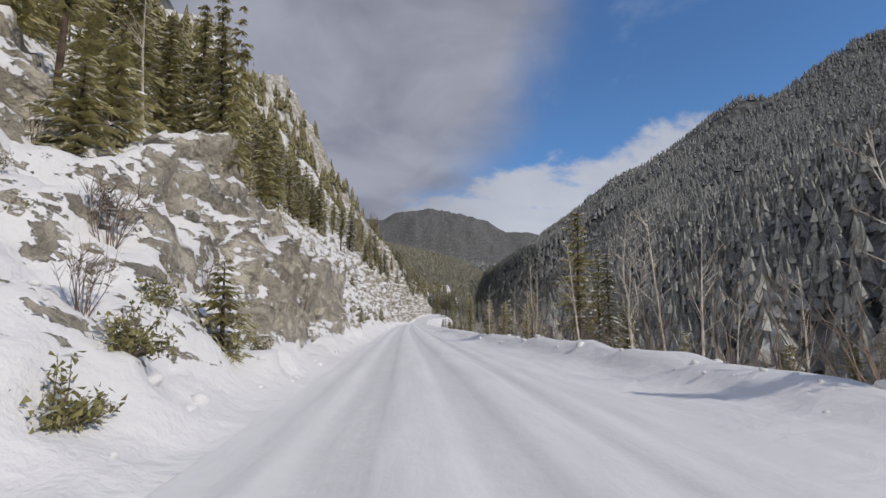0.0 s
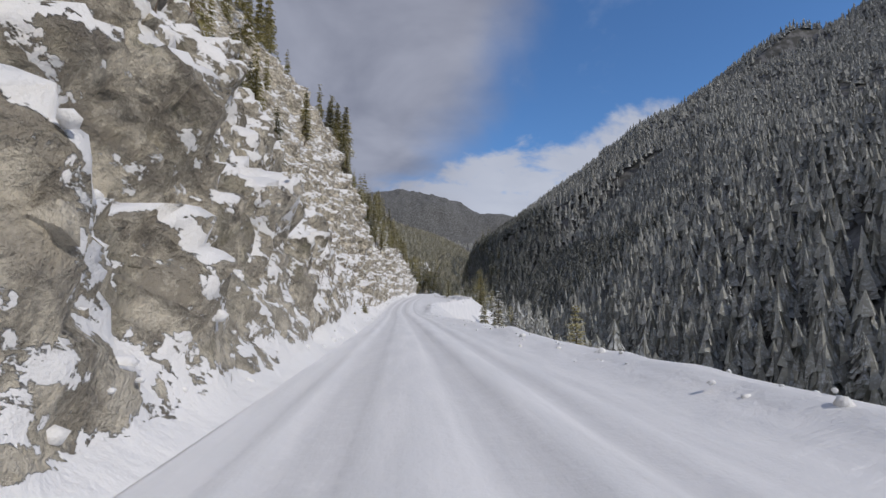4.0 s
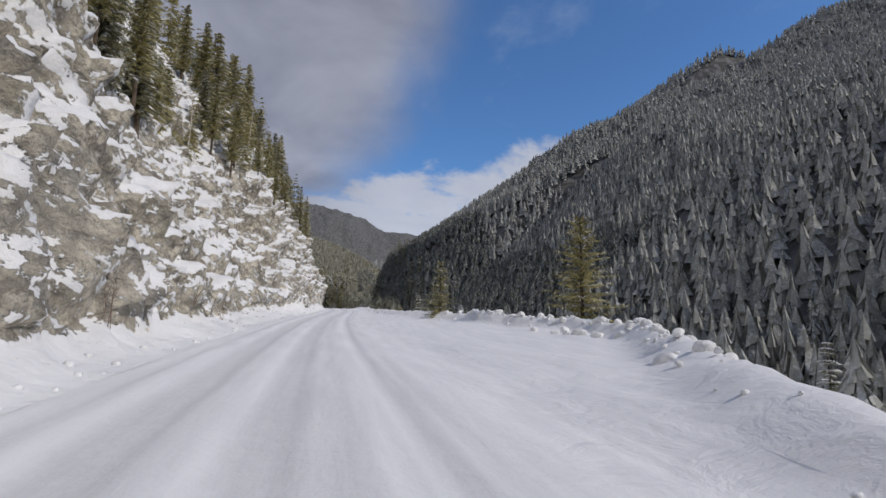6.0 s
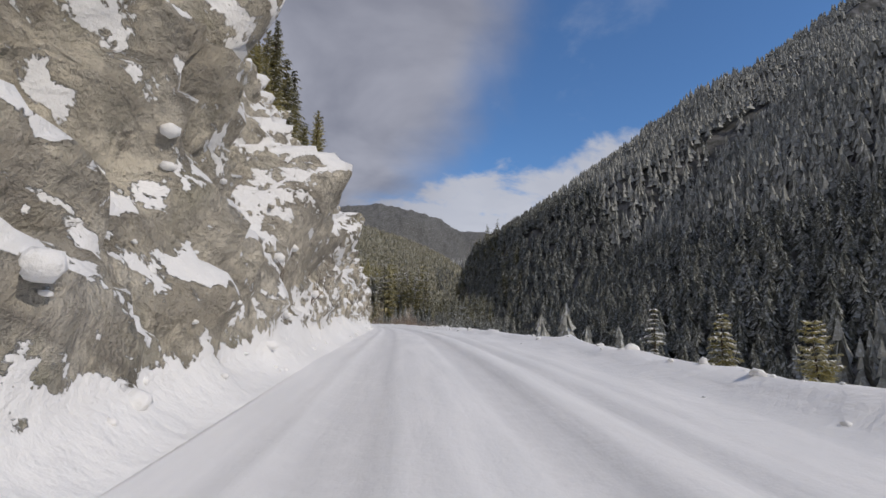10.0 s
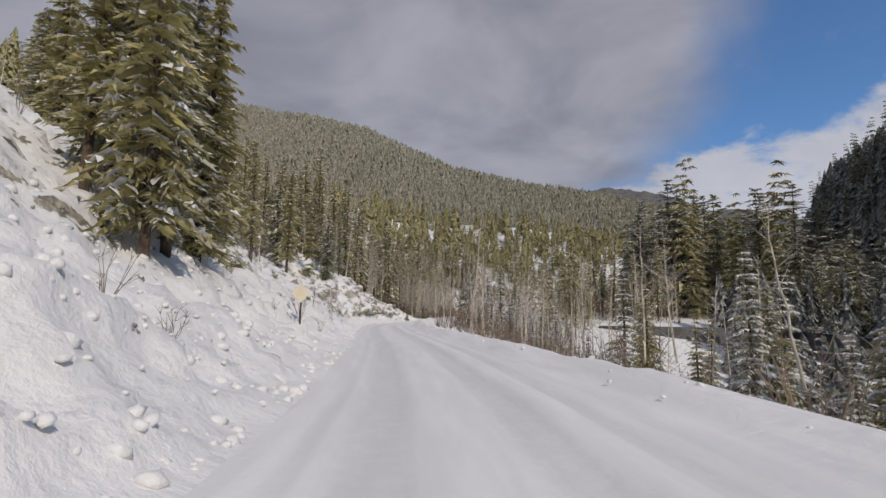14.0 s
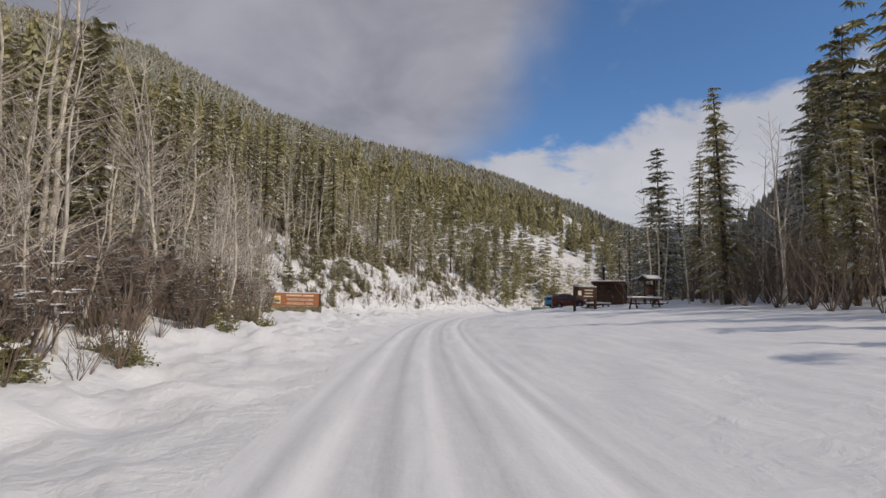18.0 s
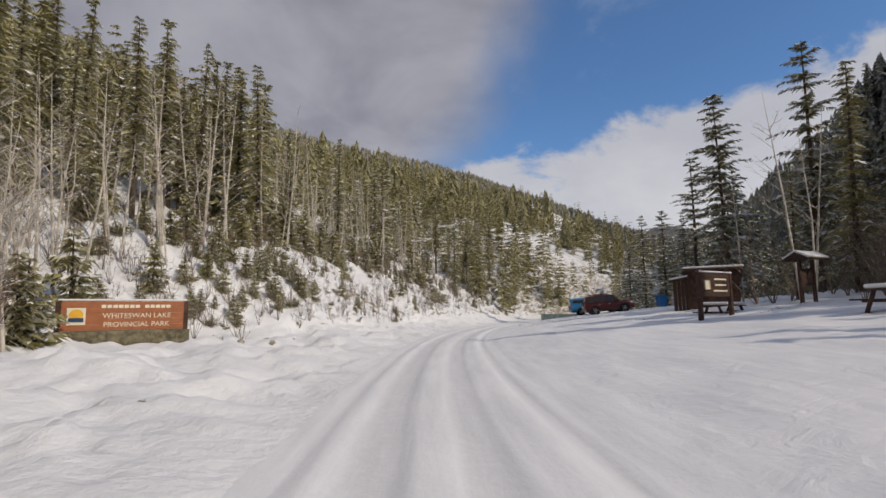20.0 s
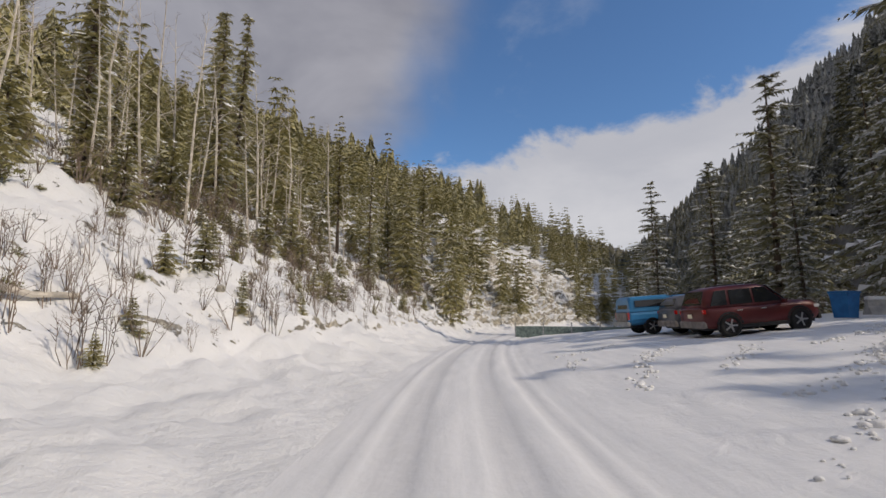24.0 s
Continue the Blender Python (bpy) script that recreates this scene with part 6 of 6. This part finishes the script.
def build_suv(label, paint, at, L=4.75, W=1.95, H=1.78):
    root = thing("car", label, "car", "cars in the car park", at)
    h = W / 2
    xs = [(-0.5, 0.80, 0.50, 1.00), (-0.488, 0.90, 0.40, 1.08), (-0.44, 0.97, 0.35, 1.12), (-0.2, 1.0, 0.33, 1.10), (0.1, 1.0, 0.33, 1.08), (0.22, 0.99, 0.33, 1.10), (0.36, 0.96, 0.34, 1.08), (0.44, 0.91, 0.36, 1.03), (0.485, 0.82, 0.42, 0.93), (0.5, 0.72, 0.50, 0.80)]
    bm_part("body", lambda bm: loft(bm, [body_ring(x * L, w * h, z0, z1) for x, w, z0, z1 in xs]), paint, root, smooth_faces=True)
    cab = [(-0.478, 0.88, 0.74, 1.08, 1.30), (-0.435, 0.91, 0.72, 1.08, H - 0.10), (-0.35, 0.94, 0.75, 1.08, H - 0.03), (-0.15, 0.95, 0.78, 1.07, H), (0.01, 0.95, 0.78, 1.06, H - 0.02), (0.07, 0.95, 0.76, 1.06, H - 0.09), (0.225, 0.94, 0.86, 1.06, 1.15)]
    bm_part("cabin", lambda bm: loft(bm, [cabin_ring(x * L, a * h, b * h, z0, z1) for x, a, b, z0, z1 in cab]), paint, root, smooth_faces=True)

    def pane(pts, thick):
        def fill(bm):
            f = bm.faces.new([bm.verts.new(p) for p in pts])
            r = bmesh.ops.extrude_face_region(bm, geom=[f])
            bmesh.ops.translate(bm, verts=[v for v in r["geom"] if isinstance(v, bmesh.types.BMVert)], vec=thick)
        return fill

    def side_y(z):  # the cabin's side leans in towards the roof
        k = (z - 1.06) / (H - 1.06)
        return h * (0.95 - 0.15 * k) + 0.014

    for sgn in (1, -1):
        for x0, x1, t0, t1 in ((-0.43, -0.29, -0.37, -0.275), (-0.265, -0.075, -0.25, -0.07), (-0.055, 0.18, -0.05, 0.055)):
            zb, zt = 1.15, H - 0.16
            pts = [(x0 * L, sgn * side_y(zb), zb), (x1 * L, sgn * side_y(zb), zb), (t1 * L, sgn * side_y(zt), zt), (t0 * L, sgn * side_y(zt), zt)]
            bm_part("window", pane(pts, (0, -sgn * 0.03, 0)), GLASS, root)
        bm_part("roof_rail", lambda bm, sgn=sgn: box_bm(bm, (0.4 * L, 0.035, 0.03), (-0.2 * L, sgn * h * 0.72, H + 0.035), 0.01), TRIM, root)
        bm_part("sill", lambda bm, sgn=sgn: box_bm(bm, (0.42 * L, 0.06, 0.14), (-0.01 * L, sgn * h * 0.96, 0.36), 0.03), TRIM, root, "black lower sill")
        for x in (-0.29, 0.30):
            def arch(bm, x=x, sgn=sgn):
                for k in range(11):
                    a = radians(-5 + 19 * k)
                    box_bm(bm, (0.13, 0.04, 0.07), (x * L + 0.46 * math.cos(a), sgn * (h * 0.985), 0.41 + 0.46 * math.sin(a)), 0.012, pose(0, 0, 0, 0, 90 - math.degrees(a), 0))
            bm_part("wheel_arch", arch, TRIM, root)
            build_wheel(root, x * L, sgn * (h - 0.10), 0.41, "five-spoke alloy rim")
        for x in (-0.14, 0.06):
            bm_part("door_handle", lambda bm, x=x, sgn=sgn: box_bm(bm, (0.2, 0.04, 0.03), (x * L - 0.25, sgn * h * 1.0, 0.93), 0.01), ALLOY, root)
        bm_part("mirror", lambda bm, sgn=sgn: box_bm(bm, (0.12, 0.2, 0.14), (0.17 * L, sgn * (h + 0.08), 1.12), 0.03), paint, root)
        bm_part("tail_lamp", lambda bm, sgn=sgn: box_bm(bm, (0.10, 0.34, 0.16), (-0.482 * L, sgn * h * 0.74, 0.96), 0.02), LAMP_RED, root)
        bm_part("headlamp", lambda bm, sgn=sgn: box_bm(bm, (0.22, 0.3, 0.12), (0.462 * L, sgn * h * 0.74, 0.84), 0.03), LAMP_CLEAR, root)
    bm_part("rear_window", pane([(-0.484 * L, -h * 0.72, 1.22), (-0.484 * L, h * 0.72, 1.22), (-0.443 * L, h * 0.64, H - 0.13), (-0.443 * L, -h * 0.64, H - 0.13)], (0.02, 0, 0)), GLASS, root)
    bm_part("windscreen", pane([(0.220 * L, -h * 0.84, 1.17), (0.220 * L, h * 0.84, 1.17), (0.082 * L, h * 0.72, H - 0.10), (0.082 * L, -h * 0.72, H - 0.10)], (0.02, 0, 0.02)), GLASS, root)
    bm_part("rear_bumper", lambda bm: box_bm(bm, (0.16, W * 0.9, 0.26), (-0.49 * L, 0, 0.50), 0.05), SALT, root, "salt-stained rear bumper")
    bm_part("front_bumper", lambda bm: box_bm(bm, (0.14, W * 0.82, 0.24), (0.49 * L, 0, 0.48), 0.05), TRIM, root)
    bm_part("number_plate", lambda bm: box_bm(bm, (0.02, 0.31, 0.15), (-0.507 * L, 0, 0.82), 0.005), CREAM, root, "pale plate with a plain bar")
    bm_part("underbody", lambda bm: box_bm(bm, (0.9 * L, W * 0.7, 0.16), (0, 0, 0.36), 0.04), TRIM, root)
    return root


def build_pickup(at):
    root = thing("pickup_truck", "light blue pickup truck with a matching canopy", "truck", "cars in the car park", at)
    L, h = 5.2, 0.93
    xs = [(-0.5, 0.92, 0.50, 1.02), (-0.48, 0.97, 0.46, 1.06), (-0.1, 1.0, 0.44, 1.06), (0.2, 1.0, 0.44, 1.05), (0.40, 0.97, 0.45, 1.02), (0.48, 0.90, 0.48, 0.95), (0.5, 0.82, 0.52, 0.85)]
    bm_part("body", lambda bm: loft(bm, [body_ring(x * L, w * h, z0, z1) for x, w, z0, z1 in xs]), BLUE_CAR, root)
    can = [(-0.49, 0.94, 0.82, 1.05, 1.62), (-0.47, 0.95, 0.84, 1.05, 1.72), (-0.13, 0.95, 0.84, 1.05, 1.74), (-0.12, 0.94, 0.80, 1.05, 1.70)]
    c = bm_part("canopy", lambda bm: loft(bm, [cabin_ring(x * L, a * h, b * h, z0, z1) for x, a, b, z0, z1 in can]), BLUE_CAR, root, "blue fibreglass canopy")
    cab = [(-0.105, 0.95, 0.76, 1.05, 1.60), (-0.09, 0.95, 0.78, 1.05, 1.70), (0.08, 0.95, 0.78, 1.05, 1.70), (0.12, 0.95, 0.76, 1.05, 1.62), (0.23, 0.94, 0.88, 1.04, 1.12)]
    bm_part("cabin", lambda bm: loft(bm, [cabin_ring(x * L, a * h, b * h, z0, z1) for x, a, b, z0, z1 in cab]), BLUE_CAR, root)
    for sgn in (1, -1):
        bm_part("canopy_window", lambda bm, sgn=sgn: box_bm(bm, (0.28 * L, 0.03, 0.30), (-0.30 * L, sgn * h * 0.915, 1.40), 0.012, pose(0, 0, 0, sgn * 9, 0, 0)), GLASS, c)
        bm_part("window", lambda bm, sgn=sgn: box_bm(bm, (0.18 * L, 0.03, 0.34), (0.02 * L, sgn * h * 0.90, 1.36), 0.012, pose(0, 0, 0, sgn * 14, 0, 0)), GLASS, root)
        bm_part("tail_lamp", lambda bm, sgn=sgn: box_bm(bm, (0.06, 0.16, 0.34), (-0.498 * L, sgn * h * 0.84, 0.86), 0.015), LAMP_RED, root)
        for x in (-0.30, 0.32):
            build_wheel(root, x * L, sgn * (h - 0.11), 0.38, "steel rim")
    bm_part("tailgate", lambda bm: box_bm(bm, (0.05, 1.36, 0.46), (-0.505 * L, 0, 0.80), 0.015), SALT, root, "salt-stained grey tailgate")
    bm_part("rear_window", lambda bm: box_bm(bm, (0.03, 1.2, 0.40), (-0.487 * L, 0, 1.38), 0.012, pose(0, 0, 0, 0, 6, 0)), GLASS, c)
    bm_part("rear_bumper", lambda bm: box_bm(bm, (0.18, 1.75, 0.2), (-0.51 * L, 0, 0.50), 0.04), GALV, root)
    bm_part("underbody", lambda bm: box_bm(bm, (0.92 * L, 1.2, 0.2), (0, 0, 0.42), 0.04), TRIM, root)


build_sign()
build_suv("dark red sport utility car, its rear stained with road salt", RED_CAR, pose(-28.8, 574.6, ground_right(-28.8, 574.6) - 0.03, 0, -5.5, -11), 4.4, 1.92, 1.84)
build_suv("grey sport utility car parked between two others", GREY_CAR, pose(-28.0, 577.0, ground_right(-28.0, 577.0) - 0.03, 0, -5, -12), 4.6, 1.85, 1.66)
build_pickup(pose(-28.3, 579.3, ground_right(-28.3, 579.3) - 0.03, 0, -4, -12))


def build_outhouse():
    a = math.degrees(math.atan2(-0.5, 0.87))
    root = thing("outhouse", "dark brown boarded outhouse with snow on its roof", "shed", at=pose(-31.2, 556.0, ground_right(-31.2, 556.0) - 0.05, 0, 0, a))
    W, D, h0, h1 = 2.6, 2.3, 1.75, 2.25
    bm_part("wall", lambda bm: [box_bm(bm, (W - 0.1, 0.08, h1 - 0.1), (W / 2, 0.10, h1 / 2 - 0.05)), box_bm(bm, (W - 0.1, 0.08, h0), (W / 2, D - 0.1, h0 / 2)), box_bm(bm, (0.08, D - 0.3, h0), (0.1, D / 2, h0 / 2)), box_bm(bm, (0.08, D - 0.3, h0), (W - 0.1, D / 2, h0 / 2))], WOOD, root)
    for i in range(12):
        bm_part("plank", lambda bm, i=i: box_bm(bm, (W / 12 - 0.012, 0.035, h1 - 0.05), (W / 12 * (i + 0.5), 0.03, h1 / 2), 0.008), WOOD, root)
    for i in range(11):
        t = h1 - (h1 - h0) * (i + 0.5) / 11
        for x in (0.02, W - 0.02):
            bm_part("plank", lambda bm, i=i, t=t, x=x: box_bm(bm, (0.035, D / 11 - 0.012, t - 0.05), (x, D / 11 * (i + 0.5), t / 2), 0.008), WOOD, root)
    tilt = pose(0, 0, 0, -math.degrees(math.atan2(h1 - h0, D)), 0, 0)
    r = bm_part("roof", lambda bm: box_bm(bm, (W + 0.5, D + 0.7, 0.09), (W / 2, D / 2, (h0 + h1) / 2 + 0.06), 0.02, tilt), WOOD, root, "pitched board roof")
    bm_part("snow_cap", lambda bm: box_bm(bm, (W + 0.46, D + 0.66, 0.13), (W / 2, D / 2, (h0 + h1) / 2 + 0.17), 0.05, tilt), SNOW, r, "snow on the roof", True)
    bm_part("vent_pipe", lambda bm: bmesh.ops.create_cone(bm, cap_ends=True, segments=14, radius1=0.09, radius2=0.09, depth=1.6, matrix=Matrix.Translation((0.5, D - 0.4, 3.1))), TRIM, root, "black vent pipe")
    # the lower porch at its side, with a lean-to roof
    for i in range(5):
        bm_part("plank", lambda bm, i=i: box_bm(bm, (0.035, 0.19, 1.72), (-0.78, 0.35 + 0.2 * i, 0.86), 0.008), WOOD, root)
    for i in range(4):
        bm_part("plank", lambda bm, i=i: box_bm(bm, (0.185, 0.035, 1.78), (-0.68 + 0.2 * i, 0.24, 0.89), 0.008), WOOD, root)
    q = bm_part("porch_roof", lambda bm: box_bm(bm, (1.15, 1.5, 0.07), (-0.45, 0.75, 1.86), 0.015, pose(0, 0, 0, 0, -10, 0)), WOOD, root)
    bm_part("snow_cap", lambda bm: box_bm(bm, (1.12, 1.46, 0.11), (-0.45, 0.75, 1.95), 0.045, pose(0, 0, 0, 0, -10, 0)), SNOW, q, "snow on the porch roof", True)
    d = bm_part("door", lambda bm: box_bm(bm, (0.85, 0.05, 1.9), (1.35, -0.01, 1.0), 0.012), WOOD, root, "dark brown door")
    bm_part("handle", lambda bm: box_bm(bm, (0.04, 0.06, 0.16), (1.68, -0.05, 1.05), 0.01), GALV, d)
    bm_part("notice", lambda bm: box_bm(bm, (0.5, 0.02, 0.22), (1.35, -0.045, 1.75), 0.005), TRIM, d)


def build_board():
    a = math.degrees(math.atan2(1.05, 1.9))
    root = thing("notice_board", "brown wooden notice board with a pale emblem and bars of text", "sign", at=pose(-34.4, 548.0, ground_right(-34.4, 548.0) - 0.05, 0, 0, a))
    for i in range(5):
        bm_part("board", lambda bm, i=i: box_bm(bm, (2.1, 0.06, 0.19), (0, 0, 1.0 + 0.194 * i), 0.01), WOOD, root)
    for x in (-1.12, 1.12):
        bm_part("post", lambda bm, x=x: box_bm(bm, (0.16, 0.16, 2.1), (x, 0.02, 0.95), 0.02), WOOD, root)
    bm_part("snow_cap", lambda bm: box_bm(bm, (2.4, 0.16, 0.06), (0, 0, 1.92), 0.025), SNOW, root, "thin snow along the top", True)
    bm_part("emblem", lambda bm: box_bm(bm, (0.36, 0.015, 0.38), (-0.65, -0.04, 1.38), 0.05), CREAM, root, "pale emblem panel")
    for z, w, x in ((1.62, 0.9, 0.35), (1.38, 0.8, 0.35), (1.14, 1.0, 0.3)):
        bm_part("line", lambda bm, z=z, w=w, x=x: box_bm(bm, (w, 0.012, 0.07), (x, -0.038, z), 0.004), CREAM, root, "unreadable cream lettering")


def build_table(at, label):
    root = thing("picnic_table", label, "table", "snowed-in picnic tables", at)
    for i in range(5):
        bm_part("plank", lambda bm, i=i: box_bm(bm, (2.2, 0.14, 0.05), (0, -0.3 + 0.15 * i, 0.74), 0.008), WOOD, root)
    for y in (-0.72, 0.72):
        bm_part("seat", lambda bm, y=y: box_bm(bm, (2.2, 0.26, 0.05), (0, y, 0.44), 0.008), WOOD, root)
    for x in (-0.8, 0.8):
        for s in (-1, 1):
            bm_part("leg", lambda bm, x=x, s=s: box_bm(bm, (0.08, 0.1, 0.85), (x, s * 0.42, 0.36), 0.01, pose(0, 0, 0, s * 24, 0, 0)), WOOD, root)
        bm_part("brace", lambda bm, x=x: box_bm(bm, (0.07, 1.5, 0.09), (x + 0.08, 0, 0.40), 0.01), WOOD, root)
    bm_part("snow_cap", lambda bm: box_bm(bm, (2.16, 0.72, 0.14), (0, 0, 0.84), 0.06), SNOW, root, "snow on the table top", True)


def build_kiosk():
    root = thing("information_kiosk", "small roofed wooden kiosk with snow on its roof", "kiosk", at=pose(-28.0, 551.0, ground_right(-28.0, 551.0) - 0.05, 0, 0, 20))
    for x in (-0.5, 0.5):
        bm_part("post", lambda bm, x=x: box_bm(bm, (0.14, 0.14, 2.2), (x, 0, 1.05), 0.015), WOOD, root)
    bm_part("panel", lambda bm: box_bm(bm, (0.86, 0.05, 0.8), (0, 0, 1.3), 0.01), WOOD, root)
    for s in (-1, 1):
        bm_part("roof", lambda bm, s=s: box_bm(bm, (1.6, 0.75, 0.06), (0, s * 0.3, 2.28), 0.01, pose(0, 0, 0, -s * 28, 0, 0)), WOOD, root)
        bm_part("snow_cap", lambda bm, s=s: box_bm(bm, (1.56, 0.7, 0.1), (0, s * 0.31, 2.37), 0.04, pose(0, 0, 0, -s * 28, 0, 0)), SNOW, root, "snow on the roof", True)


build_outhouse()
build_board()
build_table(pose(-32.6, 550.4, ground_right(-32.6, 550.4) - 0.45, 0, 0, 25), "wooden picnic table under a slab of snow")
build_table(pose(-32.1, 542.0, ground_right(-32.1, 542.0) - 0.15, 0, 0, 5), "wooden picnic table half sunk in the snow")
build_kiosk()


def build_lot_things():
    bin_ = thing("waste_bin", "upright blue plastic bin at the edge of the car park", "bin", at=pose(-23.3, 575.4, ground_right(-23.3, 575.4), 0, 0, 10))
    bm_part("tub", lambda bm: loft(bm, [[(k * x, k * y, z) for x, y in ((-0.4, -0.35), (0.4, -0.35), (0.4, 0.35), (-0.4, 0.35))] for z, k in ((0.05, 0.82), (0.95, 1.0), (1.02, 1.06), (1.06, 1.06))]), BIN_BLUE, bin_)
    bm_part("lid", lambda bm: box_bm(bm, (0.92, 0.82, 0.09), (0, 0, 1.11), 0.03), BIN_BLUE, bin_)
    bar = thing("barrier", "low concrete barrier with snow on top", "barrier", at=pose(-21.0, 574.6, ground_right(-21.0, 574.6), 0, 0, -20))
    bm_part("block", lambda bm: loft(bm, [[(x, -0.3, 0), (x, -0.12, 0.35), (x, -0.1, 0.62), (x, 0.1, 0.62), (x, 0.12, 0.35), (x, 0.3, 0)] for x in (-1.6, 1.6)]), CONCRETE, bar)
    bm_part("snow_cap", lambda bm: box_bm(bm, (3.2, 0.3, 0.16), (0, 0, 0.68), 0.06), SNOW, bar, "snow on the barrier", True)
    fence = thing("fence", "low green netting fence at the far edge of the car park", "fence", at=pose(-29.5, 597.5, ground_right(-29.5, 597.5) - 0.1, 0, 0, -22))
    for i in range(7):
        bm_part("post", lambda bm, i=i: box_bm(bm, (0.09, 0.09, 1.35), (i * 2.2, 0, 0.6), 0.01), GALV, fence)
    for i in range(6):
        bm_part("panel", lambda bm, i=i: box_bm(bm, (2.1, 0.03, 0.9), (i * 2.2 + 1.1, 0, 0.5), 0.005), FENCE_GREEN, fence)
    post = thing("marker_post", "small weathered diamond road sign on a post in the snow", "sign", at=pose(-26.5, 431.2, 0.0, 0, 0, 15))
    bm_part("post", lambda bm: box_bm(bm, (0.05, 0.05, 1.7), (0, 0, 0.9), 0.008), WOOD, post)
    bm_part("plate", lambda bm: box_bm(bm, (0.42, 0.015, 0.42), (0, -0.035, 1.6), 0.004, pose(0, 0, 0, 0, 45, 0)), CREAM, post, "faded diamond plate")
    log = thing("fallen_log", "fallen bare tree trunk lying on the bank", "log")
    s = s_of_y(566)
    pts = []
    for k in range(9):
        a, b, c, _ = (float(v) for v in left_surface(np.array(s + k * 0.8 - 4), np.array(8.6 - 0.25 * k)))
        pts.append((a, b, c + 0.14))
    me = soup("trunk", tube(pts, [0.12 - 0.008 * k for k in range(9)], 8), None, BIRCH)
    part("trunk", me, log)


build_lot_things()

for t in TEMPLATES:
    for o in [*t.children_recursive, t]:
        bpy.data.objects.remove(o)
